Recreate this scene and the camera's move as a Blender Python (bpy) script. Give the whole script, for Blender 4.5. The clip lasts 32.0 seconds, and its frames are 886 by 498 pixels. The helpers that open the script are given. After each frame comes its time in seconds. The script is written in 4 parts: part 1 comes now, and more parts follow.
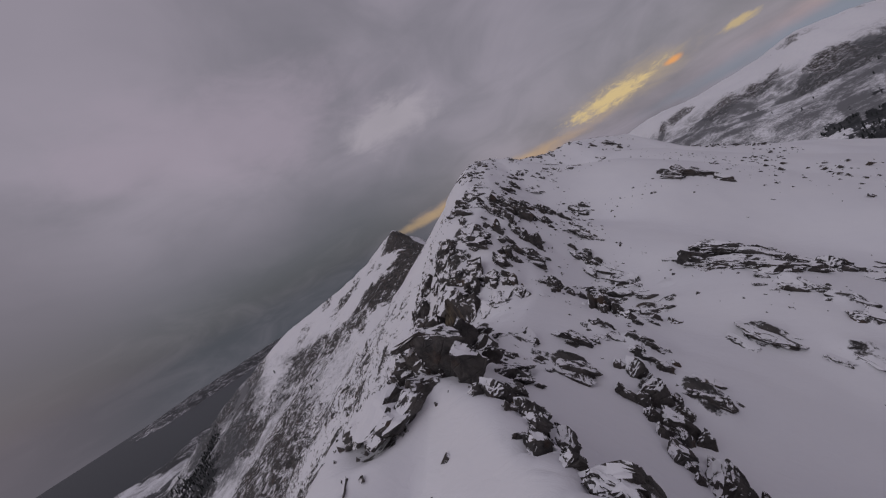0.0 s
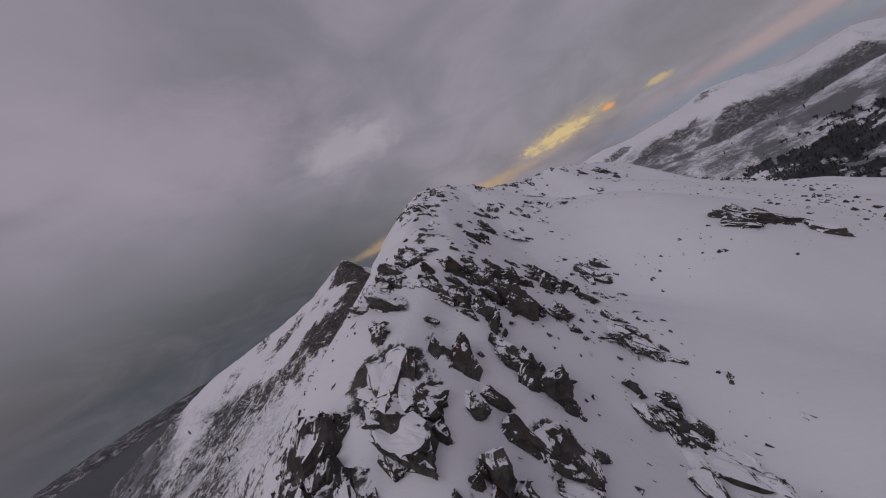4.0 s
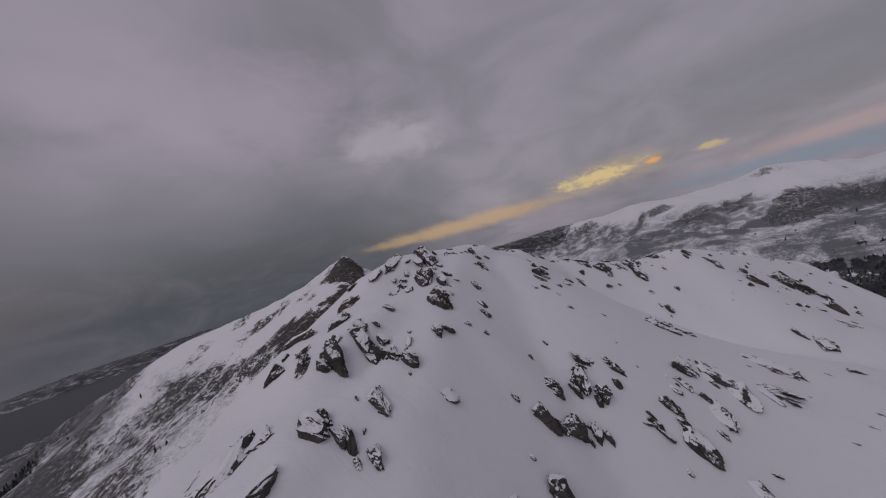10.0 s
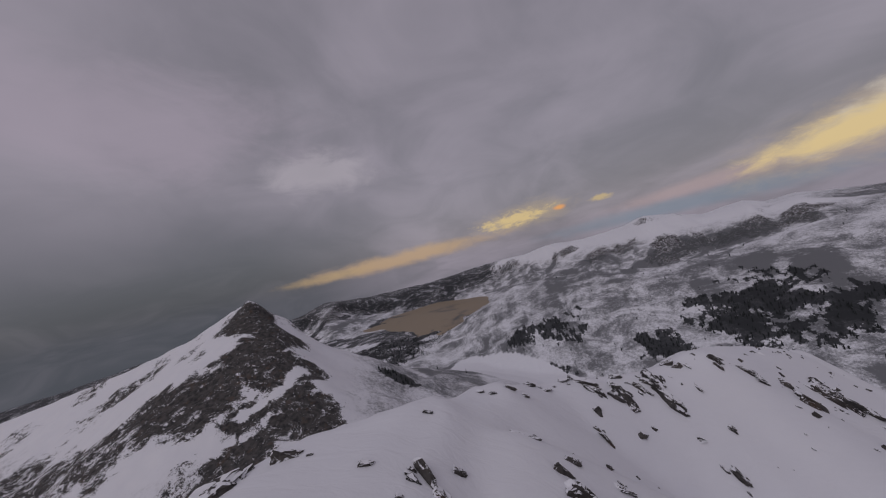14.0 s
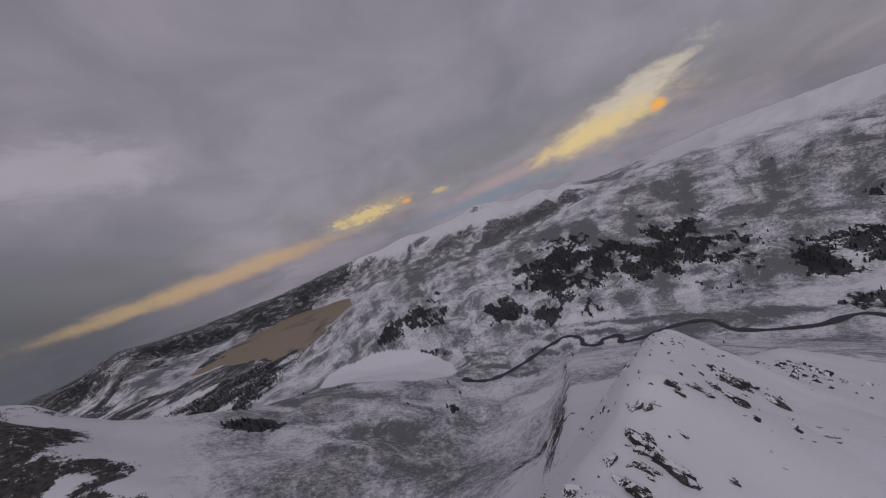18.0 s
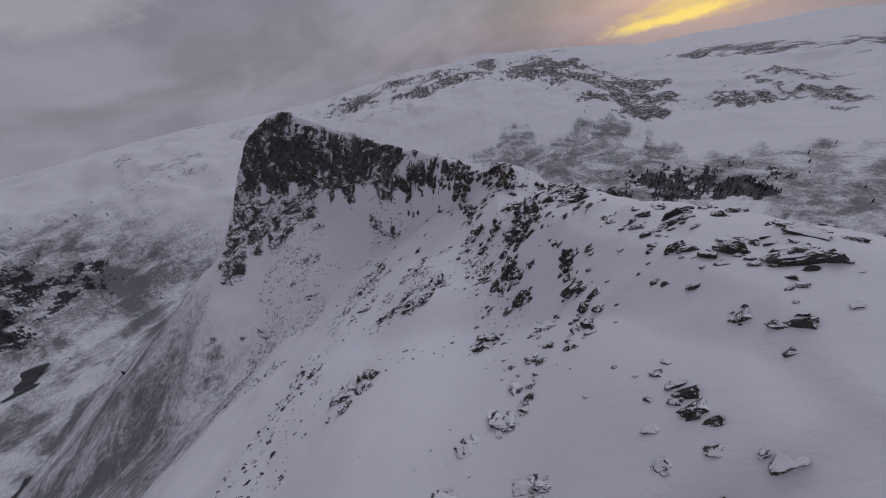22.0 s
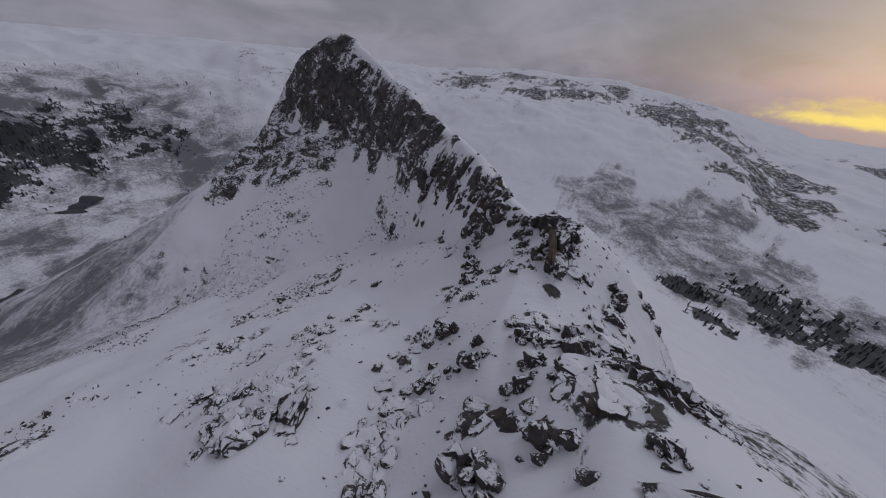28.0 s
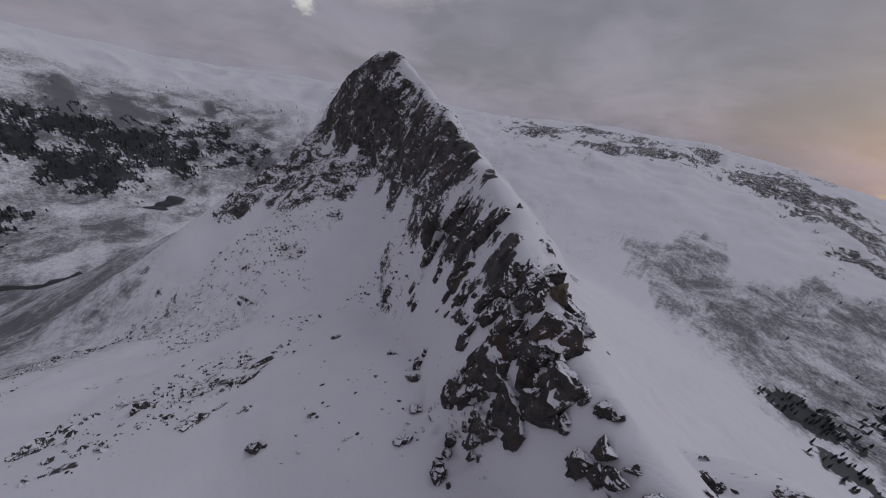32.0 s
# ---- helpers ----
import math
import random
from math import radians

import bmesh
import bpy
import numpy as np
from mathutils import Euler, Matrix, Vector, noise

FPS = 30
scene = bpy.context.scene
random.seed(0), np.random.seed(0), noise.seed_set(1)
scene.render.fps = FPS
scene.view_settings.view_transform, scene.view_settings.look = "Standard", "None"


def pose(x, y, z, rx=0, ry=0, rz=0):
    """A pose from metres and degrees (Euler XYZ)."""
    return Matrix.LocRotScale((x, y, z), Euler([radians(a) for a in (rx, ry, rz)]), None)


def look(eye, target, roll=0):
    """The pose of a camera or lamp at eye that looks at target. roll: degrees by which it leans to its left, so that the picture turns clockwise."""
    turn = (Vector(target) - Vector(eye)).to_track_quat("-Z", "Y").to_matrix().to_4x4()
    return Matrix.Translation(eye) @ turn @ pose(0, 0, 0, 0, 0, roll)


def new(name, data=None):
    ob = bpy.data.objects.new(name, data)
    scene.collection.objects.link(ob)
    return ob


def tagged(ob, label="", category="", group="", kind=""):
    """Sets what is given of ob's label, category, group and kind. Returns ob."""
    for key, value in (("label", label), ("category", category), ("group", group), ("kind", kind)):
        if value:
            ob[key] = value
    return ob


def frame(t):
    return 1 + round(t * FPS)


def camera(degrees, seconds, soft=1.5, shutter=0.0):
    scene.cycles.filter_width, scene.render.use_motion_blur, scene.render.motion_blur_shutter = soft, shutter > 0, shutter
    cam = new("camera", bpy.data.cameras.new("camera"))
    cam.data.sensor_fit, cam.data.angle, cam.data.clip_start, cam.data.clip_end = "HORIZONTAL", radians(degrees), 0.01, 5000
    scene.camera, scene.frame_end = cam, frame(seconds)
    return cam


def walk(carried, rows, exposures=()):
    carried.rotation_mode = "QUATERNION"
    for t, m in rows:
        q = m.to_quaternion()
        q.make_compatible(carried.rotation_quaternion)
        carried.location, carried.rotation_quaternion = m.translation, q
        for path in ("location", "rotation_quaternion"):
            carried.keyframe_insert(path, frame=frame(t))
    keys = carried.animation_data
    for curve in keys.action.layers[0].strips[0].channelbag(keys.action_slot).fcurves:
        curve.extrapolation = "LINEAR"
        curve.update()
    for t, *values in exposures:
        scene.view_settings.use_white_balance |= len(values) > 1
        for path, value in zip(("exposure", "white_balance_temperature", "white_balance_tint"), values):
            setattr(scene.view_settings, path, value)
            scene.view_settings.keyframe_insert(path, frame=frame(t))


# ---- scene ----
cam = camera(112.0, 32.0, soft=1.2)
# seconds, place, yaw, pitch, roll
PATH = [
    (0, 2.09, 17.72, -8.64, 25.54, -4.24, -28.18),
    (0.5, -0.10, 25.19, -8.30, 26.05, -2.36, -26.64),
    (1, -1.69, 32.87, -7.83, 27.51, -2.62, -24.97),
    (1.5, -2.82, 41.92, -8.17, 26.54, -2.37, -24.60),
    (2, -6.11, 48.18, -5.80, 23.76, -2.30, -24.87),
    (2.5, -7.52, 56.37, -4.96, 21.86, -2.74, -26.71),
    (3, -8.37, 64.75, -4.62, 18.63, -1.89, -28.33),
    (3.5, -8.61, 73.17, -3.56, 16.45, -2.61, -28.83),
    (5.5, -9.46, 105.72, 2.70, 22.50, -7.91, -19.75),
    (6, -9.57, 112.83, 3.66, 23.76, -9.17, -17.11),
    (6.5, -9.16, 119.80, 4.98, 24.38, -9.73, -14.16),
    (7, -9.46, 126.47, 6.64, 27.22, -10.69, -10.09),
    (7.5, -9.39, 132.89, 8.60, 28.50, -9.74, -9.12),
    (8, -11.93, 137.87, 11.40, 26.91, -9.77, -8.11),
    (8.5, -13.96, 143.70, 13.39, 25.62, -9.36, -7.75),
    (9, -15.32, 149.30, 14.67, 24.43, -7.57, -8.32),
    (9.5, -17.42, 154.17, 14.99, 21.47, -3.91, -11.23),
    (10, -19.73, 158.82, 15.95, 18.44, -0.94, -13.58),
    (10.5, -21.00, 163.65, 16.72, 16.83, -0.64, -15.15),
    (11, -21.97, 167.55, 17.87, 16.02, 2.30, -13.97),
    (11.5, -23.61, 171.36, 19.68, 14.65, 4.12, -15.04),
    (12, -24.44, 175.48, 21.47, 12.46, 5.41, -17.55),
    (12.5, -25.22, 179.20, 23.22, 9.59, 5.79, -19.58),
    (13, -25.75, 182.98, 25.17, 6.92, 4.13, -17.84),
    (13.5, -26.35, 187.14, 26.99, 5.23, 3.28, -14.89),
    (15.5, -24.18, 204.60, 28.04, 1.70, -0.39, -10.93),
    (16, -23.96, 207.18, 29.22, 0.06, -1.86, -9.62),
    (16.5, -24.04, 209.27, 30.61, -1.37, -2.68, -8.85),
    (17, -24.66, 211.84, 32.44, -4.70, -4.19, -10.90),
    (17.5, -26.15, 214.83, 35.05, -11.95, -5.12, -15.72),
    (18, -28.46, 218.78, 37.32, -21.85, -6.05, -20.19),
    (18.5, -29.80, 223.57, 39.25, -33.40, -7.77, -23.77),
    (19, -29.02, 227.84, 40.16, -41.24, -9.94, -26.39),
    (19.5, -26.39, 231.36, 39.56, -51.46, -11.75, -29.96),
    (20, -23.60, 234.26, 39.09, -68.95, -16.50, -31.70),
    (20.5, -22.22, 236.96, 38.05, -94.70, -19.86, -27.83),
    (21, -16.21, 240.30, 40.68, -125.18, -24.26, -21.29),
    (21.5, -9.20, 238.54, 42.86, -152.07, -28.96, -14.58),
    (22, -2.56, 235.20, 42.13, -171.35, -31.75, -13.84),
    (22.5, 1.08, 230.45, 41.36, -181.69, -28.88, -15.30),
    (23, 2.67, 224.33, 39.55, -190.34, -29.56, -14.83),
    (23.5, 3.11, 217.27, 37.71, -197.47, -29.61, -14.54),
    (24, 2.15, 209.28, 34.95, -198.25, -28.97, -11.65),
    (24.5, 0.04, 201.17, 32.35, -197.53, -29.98, -10.12),
    (25, -2.82, 193.44, 29.90, -191.24, -30.00, -8.24),
    (25.5, -6.09, 185.20, 27.64, -187.74, -30.51, -4.75),
    (26, -8.85, 176.30, 25.22, -182.21, -30.59, -2.58),
    (26.5, -11.89, 169.12, 23.71, -174.61, -30.75, -0.69),
    (28.5, -17.67, 129.18, 15.24, -158.55, -32.59, 7.62),
    (29, -17.09, 118.37, 12.22, -156.47, -31.99, 8.25),
    (29.5, -15.88, 108.12, 9.73, -154.34, -30.01, 9.21),
    (30, -13.82, 98.97, 7.49, -154.00, -28.69, 9.69),
    (30.5, -11.57, 89.22, 5.25, -152.83, -28.32, 10.01),
    (31, -9.04, 80.40, 3.22, -152.06, -27.52, 10.82),
    (31.5, -6.57, 73.01, 2.07, -151.72, -27.41, 11.32),
    (32, -1.75, 64.51, 0.37, -149.05, -26.47, 9.64),
]


def flown(t, x, y, z, yaw, pitch, roll):
    eye = Vector((x, y, z))
    a, b = radians(yaw), radians(pitch)
    ahead = Vector((-math.sin(a) * math.cos(b), math.cos(a) * math.cos(b), math.sin(b)))
    return t, look(eye, eye + ahead * 10, roll)


walk(cam, [flown(*row) for row in PATH], [(0, -0.05, 6450, 13), (18, -0.06, 6430, 12), (21, 0.0, 6150, 10), (26, 0.0, 6000, 6), (32, 0.0, 6150, 8)])

# ---- sky and light ----
world = bpy.data.worlds.new("overcast_sky")
scene.world = world
world.use_nodes = True


class Nodes:
    """Short calls for a node tree."""

    def __init__(self, tree):
        self.t = tree
        self.t.nodes.clear()

    def add(self, kind):
        return self.t.nodes.new(kind)

    def put(self, socket, v):
        if isinstance(v, bpy.types.NodeSocket):
            self.t.links.new(v, socket)
        elif isinstance(v, tuple) and len(v) == 3 and socket.type == "RGBA":
            socket.default_value = (*v, 1)
        else:
            socket.default_value = v

    def math(self, op, a, b=0.0, c=0.0, clamp=False):
        n = self.add("ShaderNodeMath")
        n.operation, n.use_clamp = op, clamp
        for s, v in zip(n.inputs, (a, b, c)):
            self.put(s, v)
        return n.outputs[0]

    def vec(self, op, a, b=(0, 0, 0), scale=None):
        n = self.add("ShaderNodeVectorMath")
        n.operation = op
        self.put(n.inputs[0], a)
        self.put(n.inputs[1], b)
        if scale is not None:
            self.put(n.inputs["Scale"], scale)
        return n.outputs["Value"] if op in ("DOT_PRODUCT", "LENGTH") else n.outputs[0]

    def mix(self, f, a, b, blend="MIX"):
        n = self.add("ShaderNodeMix")
        n.data_type, n.blend_type = "RGBA", blend
        self.put(n.inputs[0], f)
        self.put(n.inputs[6], a)
        self.put(n.inputs[7], b)
        return n.outputs[2]

    def ramp(self, x, lo, hi, a=0.0, b=1.0):
        n = self.add("ShaderNodeMapRange")
        n.interpolation_type = "SMOOTHSTEP"
        for s, v in zip(n.inputs, (x, lo, hi, a, b)):
            self.put(s, v)
        return n.outputs[0]

    def noise(self, v, scale, detail=4.0, rough=0.55, dist=0.0):
        n = self.add("ShaderNodeTexNoise")
        self.put(n.inputs["Vector"], v)
        n.inputs["Scale"].default_value = scale
        n.inputs["Detail"].default_value = detail
        n.inputs["Roughness"].default_value = rough
        n.inputs["Distortion"].default_value = dist
        return n.outputs["Fac"]


SUN_AZ, SUN_EL = -146.0, 9.0
g = Nodes(world.node_tree)
way = g.add("ShaderNodeTexCoord").outputs["Generated"]
sep = g.add("ShaderNodeSeparateXYZ")
g.put(sep.inputs[0], way)
dx, dy, dz = sep.outputs
sky = g.add("ShaderNodeTexSky")
sky.sky_type, sky.sun_disc, sky.sun_elevation, sky.sun_rotation = "NISHITA", False, radians(SUN_EL), radians(SUN_AZ)
sky.air_density, sky.dust_density = 1.3, 2.0
# the cloud deck, seen in perspective
flat = g.math("ADD", g.math("ABSOLUTE", dz), 0.34)
deck = g.add("ShaderNodeCombineXYZ")
for s, v in zip(deck.inputs, (g.math("DIVIDE", dx, flat), g.math("DIVIDE", dy, flat), 0.0)):
    g.put(s, v)
deck = deck.outputs[0]
big = g.noise(deck, 0.9, 4, 0.5, 0.5)
fine = g.noise(deck, 2.4, 5, 0.55, 0.8)
cloud = g.math("ADD", g.math("MULTIPLY", big, 0.65), g.math("MULTIPLY", fine, 0.35))
thick = g.mix(g.ramp(cloud, 0.33, 0.66), (0.200, 0.190, 0.220), (0.312, 0.284, 0.332))


def toward(az, el):
    a, e = radians(az), radians(el)
    return (math.sin(a) * math.cos(e), math.cos(a) * math.cos(e), math.sin(e))


# the heavy blue-green bank over the fjord in the north-west
bank = g.ramp(g.vec("DOT_PRODUCT", way, toward(-55, -10)), 0.60, 0.98)
bank = g.math("MULTIPLY", g.math("MULTIPLY", bank, g.ramp(dz, 0.42, 0.02)), g.ramp(fine, 0.15, 0.62, 0.72, 1.0))
thick = g.mix(g.math("MULTIPLY", bank, 0.93), thick, (0.060, 0.070, 0.084))
far_bank = g.math("MULTIPLY", g.ramp(g.vec("DOT_PRODUCT", way, toward(-98, 6)), 0.84, 0.99), 0.6)
thick = g.mix(far_bank, thick, (0.12, 0.105, 0.125))


def gap(base, az, el, wide, high, tilt, colour, strength, ragged=0.9, detail=30.0):
    """A break in the cloud where the low sun shines through."""
    a = radians(az)
    across = g.vec("DOT_PRODUCT", way, (math.cos(a), -math.sin(a), 0.0))
    front = g.ramp(g.vec("DOT_PRODUCT", way, toward(az, el)), 0.5, 0.8)
    up = g.math("SUBTRACT", dz, math.sin(radians(el)))
    up = g.math("SUBTRACT", up, g.math("MULTIPLY", across, tilt))
    u = g.math("DIVIDE", across, math.sin(radians(wide)))
    v = g.math("DIVIDE", up, math.sin(radians(high)))
    r = g.math("SQRT", g.math("ADD", g.math("MULTIPLY", u, u), g.math("MULTIPLY", v, v)))
    n = g.noise(g.vec("MULTIPLY", way, (1, 1, 2.2)), detail, 5, 0.62, 0.5)
    r = g.math("ADD", r, g.math("MULTIPLY", g.math("SUBTRACT", n, 0.5), ragged * 2))
    f = g.math("MULTIPLY", g.math("MULTIPLY", g.ramp(r, 1.15, 0.25), strength), front)
    return g.mix(f, base, colour)


thick = gap(thick, -23, 20, 9, 4.5, 0.0, (0.46, 0.42, 0.46), 0.55, 1.0, 7)
thick = gap(thick, -48, 27, 24, 7, 0.0, (0.36, 0.31, 0.37), 0.6, 0.8, 4)
thick = gap(thick, -11, 2.7, 20, 1.7, 0.02, (0.50, 0.345, 0.21), 0.8, 0.5, 14)
thick = gap(thick, -25, 2.2, 9, 1.0, 0.0, (0.46, 0.33, 0.18), 0.55, 0.5, 20)
thick = gap(thick, 12, 5.0, 10, 2.6, 0.02, (0.40, 0.32, 0.24), 0.7, 0.6, 16)
thick = gap(thick, 10.5, 4.9, 7.0, 1.4, 0.04, (0.64, 0.49, 0.25), 1.0, 1.2, 34)
thick = gap(thick, 18.5, 4.9, 1.2, 0.5, 0.0, (0.80, 0.36, 0.12), 0.9, 0.3)
thick = gap(thick, 25, 4.7, 2.2, 0.6, 0.0, (0.55, 0.42, 0.22), 0.8)
thick = gap(thick, 36, 0.3, 24, 1.5, 0.0, (0.20, 0.25, 0.31), 0.7, 0.4, 12)
thick = gap(thick, 38, 2.6, 13, 1.3, 0.05, (0.42, 0.32, 0.33), 0.6, 0.4, 15)
thick = gap(thick, 54, 4.6, 14, 4.4, 0.16, (0.45, 0.36, 0.28), 0.6, 0.6, 14)
thick = gap(thick, 58, 6.4, 10, 3.0, 0.30, (0.60, 0.53, 0.44), 0.85, 0.9, 16)
thick = gap(thick, 52.5, 4.2, 11, 2.3, 0.10, (0.70, 0.54, 0.28), 1.0, 0.75, 15)
thick = gap(thick, 61.5, 4.4, 1.2, 0.9, 0.0, (0.95, 0.42, 0.08), 0.9, 0.3)
thick = gap(thick, 123, 10.0, 1.8, 2.6, 0.0, (0.66, 0.63, 0.58), 0.9, 0.9, 40)
thick = gap(thick, 132, 13, 16, 3.0, 0.1, (0.42, 0.37, 0.39), 0.6, 0.8, 14)
thick = gap(thick, -148, -0.5, 18, 4.0, 0.06, (0.36, 0.28, 0.31), 0.7, 0.5, 12)
thick = gap(thick, -145, -0.6, 13, 1.7, 0.06, (0.60, 0.48, 0.20), 0.9, 0.9, 20)
thick = gap(thick, -150, -1.7, 8, 0.8, 0.05, (0.85, 0.66, 0.18), 1.0, 0.7, 22)
mixed = g.mix(0.06, thick, g.vec("SCALE", sky.outputs[0], scale=0.1))
back = g.add("ShaderNodeBackground")
g.put(back.inputs[0], mixed)
back.inputs[1].default_value = 1.0
out = g.add("ShaderNodeOutputWorld")
g.put(out.inputs[0], back.outputs[0])

sun = new("sun", bpy.data.lights.new("sun", "SUN"))
sun.data.energy, sun.data.angle, sun.data.color = 0.52, radians(40), (0.97, 0.98, 1.0)
sun.matrix_world = look(Vector(toward(SUN_AZ, 48)) * 100, (0, 0, 0))

# ---- materials ----


def material(name):
    m = bpy.data.materials.new(name)
    m.use_nodes = True
    n = Nodes(m.node_tree)
    b = n.add("ShaderNodeBsdfPrincipled")
    o = n.add("ShaderNodeOutputMaterial")
    n.put(o.inputs[0], b.outputs[0])
    return m, n, b


def bump(n, b, height, strength, distance):
    u = n.add("ShaderNodeBump")
    n.put(u.inputs["Height"], height)
    u.inputs["Strength"].default_value = strength
    u.inputs["Distance"].default_value = distance
    n.put(b.inputs["Normal"], u.outputs[0])


SNOW = (0.83, 0.82, 0.86)


def rock_colour(n, where, scale=1.0, rusty=0.75):
    a = n.noise(where, 0.35 * scale, 6, 0.65, 0.3)
    c = n.mix(n.ramp(a, 0.3, 0.72), (0.030, 0.029, 0.031), (0.115, 0.105, 0.10))
    rust = n.noise(n.vec("ADD", where, (31.0, 7.0, 3.0)), 0.16 * scale, 4, 0.6)
    c = n.mix(n.math("MULTIPLY", n.ramp(rust, 0.56, 0.72), rusty), c, (0.105, 0.066, 0.045))
    speck = n.noise(where, 3.5 * scale, 3, 0.7)
    return n.mix(n.math("MULTIPLY", n.ramp(speck, 0.58, 0.75), 0.5), c, (0.22, 0.215, 0.20))


# snow-covered ground with bare rock where it is too steep for snow, birch scrub and spruce lower down
snow_ground, n, b = material("snow_ground")
where = n.add("ShaderNodeNewGeometry").outputs["Position"]


def mask(nn, name):
    a = nn.add("ShaderNodeAttribute")
    a.attribute_name = name
    return a.outputs["Fac"]


bare, wood_and_murk, scrub = mask(n, "bare"), mask(n, "wood_and_murk"), mask(n, "scrub")
drift = n.noise(where, 0.06, 5, 0.55)
snow = n.mix(drift, (0.77, 0.765, 0.82), (0.86, 0.85, 0.88))
stone = rock_colour(n, where, 0.5, 0.6)
band = n.noise(n.vec("MULTIPLY", where, (0.8, 1.0, 1.1)), 0.075, 7, 0.68, 1.0)
grit = n.noise(n.vec("MULTIPLY", where, (1.0, 1.0, 1.8)), 0.45, 5, 0.7, 0.3)
edge = n.math("ADD", n.math("MULTIPLY", band, 0.6), n.math("MULTIPLY", grit, 0.4))
open_rock = n.ramp(n.math("ADD", bare, n.math("MULTIPLY", n.math("SUBTRACT", edge, 0.5), 2.4)), 0.47, 0.60)
c = n.mix(open_rock, snow, stone)
# birch scrub: bare twigs over snow, thick and thin in patches, and the dark floor of the spruce woods, also the painted
# murk of the far shore
twigs = n.ramp(n.noise(n.vec("MULTIPLY", where, (1.0, 1.0, 0.5)), 0.13, 4, 0.7), 0.30, 0.70)
patch = n.noise(n.vec("MULTIPLY", where, (1.0, 1.0, 2.0)), 0.010, 6, 0.68, 0.8)
fields = n.noise(where, 0.0035, 3, 0.6, 1.0)
thick_ = n.math("MULTIPLY", scrub, n.math("ADD", n.math("ADD", 0.22, n.math("MULTIPLY", n.ramp(patch, 0.36, 0.62), 0.48)), n.math("MULTIPLY", n.ramp(fields, 0.42, 0.58), 0.26)))
fine_twigs = n.noise(n.vec("MULTIPLY", where, (1.0, 1.0, 0.5)), 0.30, 4, 0.75)
mixed_twigs = n.math("ADD", n.math("MULTIPLY", n.math("SUBTRACT", fine_twigs, 0.5), 1.15), n.math("MULTIPLY", n.math("SUBTRACT", twigs, 0.5), 0.35))
twig = n.math("MULTIPLY", n.ramp(n.math("ADD", thick_, n.math("MULTIPLY", mixed_twigs, n.ramp(thick_, 0.0, 0.3))), 0.08, 0.95), 0.9)
c = n.mix(twig, c, (0.105, 0.108, 0.115))
spruce = n.ramp(n.math("ADD", wood_and_murk, n.math("MULTIPLY", n.math("SUBTRACT", n.math("ADD", n.math("MULTIPLY", twigs, 0.35), n.math("MULTIPLY", patch, 1.0)), 0.68), 1.5)), 0.46, 0.56)
c = n.mix(n.math("MULTIPLY", spruce, 0.92), c, (0.022, 0.024, 0.027))
n.put(b.inputs["Base Color"], c)
n.put(b.inputs["Roughness"], n.mix(open_rock, (0.75, 0.75, 0.75), (0.85, 0.85, 0.85)))
b.inputs["Specular IOR Level"].default_value = 0.25
ripple = n.noise(n.vec("MULTIPLY", where, (0.5, 1.4, 1.0)), 0.5, 5, 0.6, 0.8)
height = n.math("ADD", n.math("MULTIPLY", ripple, 0.5), n.math("MULTIPLY", n.math("MULTIPLY", grit, open_rock), 3.0))
bump(n, b, height, 0.35, 0.9)

# broken gneiss with snow lying on its ledges
rock_mat, n, b = material("snowy_rock")
geo = n.add("ShaderNodeNewGeometry")
where = geo.outputs["Position"]
tint = n.add("ShaderNodeObjectInfo").outputs["Random"]
c = rock_colour(n, where, 1.3)
c = n.mix(n.math("MULTIPLY", tint, 0.35), c, (0.07, 0.055, 0.048))
nz = n.add("ShaderNodeSeparateXYZ")
n.put(nz.inputs[0], geo.outputs["True Normal"])
lie = n.noise(where, 0.42, 4, 0.6, 0.4)
dust = n.noise(where, 3.0, 4, 0.7)
lie = n.math("ADD", n.math("MULTIPLY", lie, 0.8), n.math("MULTIPLY", dust, 0.2))
lie = n.ramp(n.math("ADD", nz.outputs[2], n.math("MULTIPLY", n.math("SUBTRACT", lie, 0.5), 1.7)), 0.66, 0.73)
c = n.mix(lie, c, SNOW)
n.put(b.inputs["Base Color"], c)
b.inputs["Roughness"].default_value = 0.8
b.inputs["Specular IOR Level"].default_value = 0.3
crack = n.add("ShaderNodeTexVoronoi")
crack.feature = "DISTANCE_TO_EDGE"
n.put(crack.inputs["Vector"], n.vec("MULTIPLY", where, (1.0, 0.6, 1.6)))
crack.inputs["Scale"].default_value = 0.45
joint = n.ramp(crack.outputs["Distance"], 0.0, 0.06)
rough = n.noise(where, 2.2, 6, 0.7)
bare_face = n.math("SUBTRACT", 1.0, lie)
bump(n, b, n.math("MULTIPLY", n.math("ADD", joint, rough), bare_face), 0.6, 0.25)

ochre_mat, n, b = material("ochre_rock")
where = n.add("ShaderNodeNewGeometry").outputs["Position"]
a = n.noise(n.vec("MULTIPLY", where, (1, 1, 0.35)), 0.5, 6, 0.65)
n.put(b.inputs["Base Color"], n.mix(n.ramp(a, 0.35, 0.7), (0.055, 0.045, 0.04), (0.20, 0.155, 0.095)))
b.inputs["Roughness"].default_value = 0.8
bump(n, b, n.noise(where, 1.6, 6, 0.7), 0.5, 0.25)

water_mat, n, b = material("fjord_water")
where = n.add("ShaderNodeNewGeometry").outputs["Position"]
water_xyz = n.add("ShaderNodeSeparateXYZ")
n.put(water_xyz.inputs[0], where)
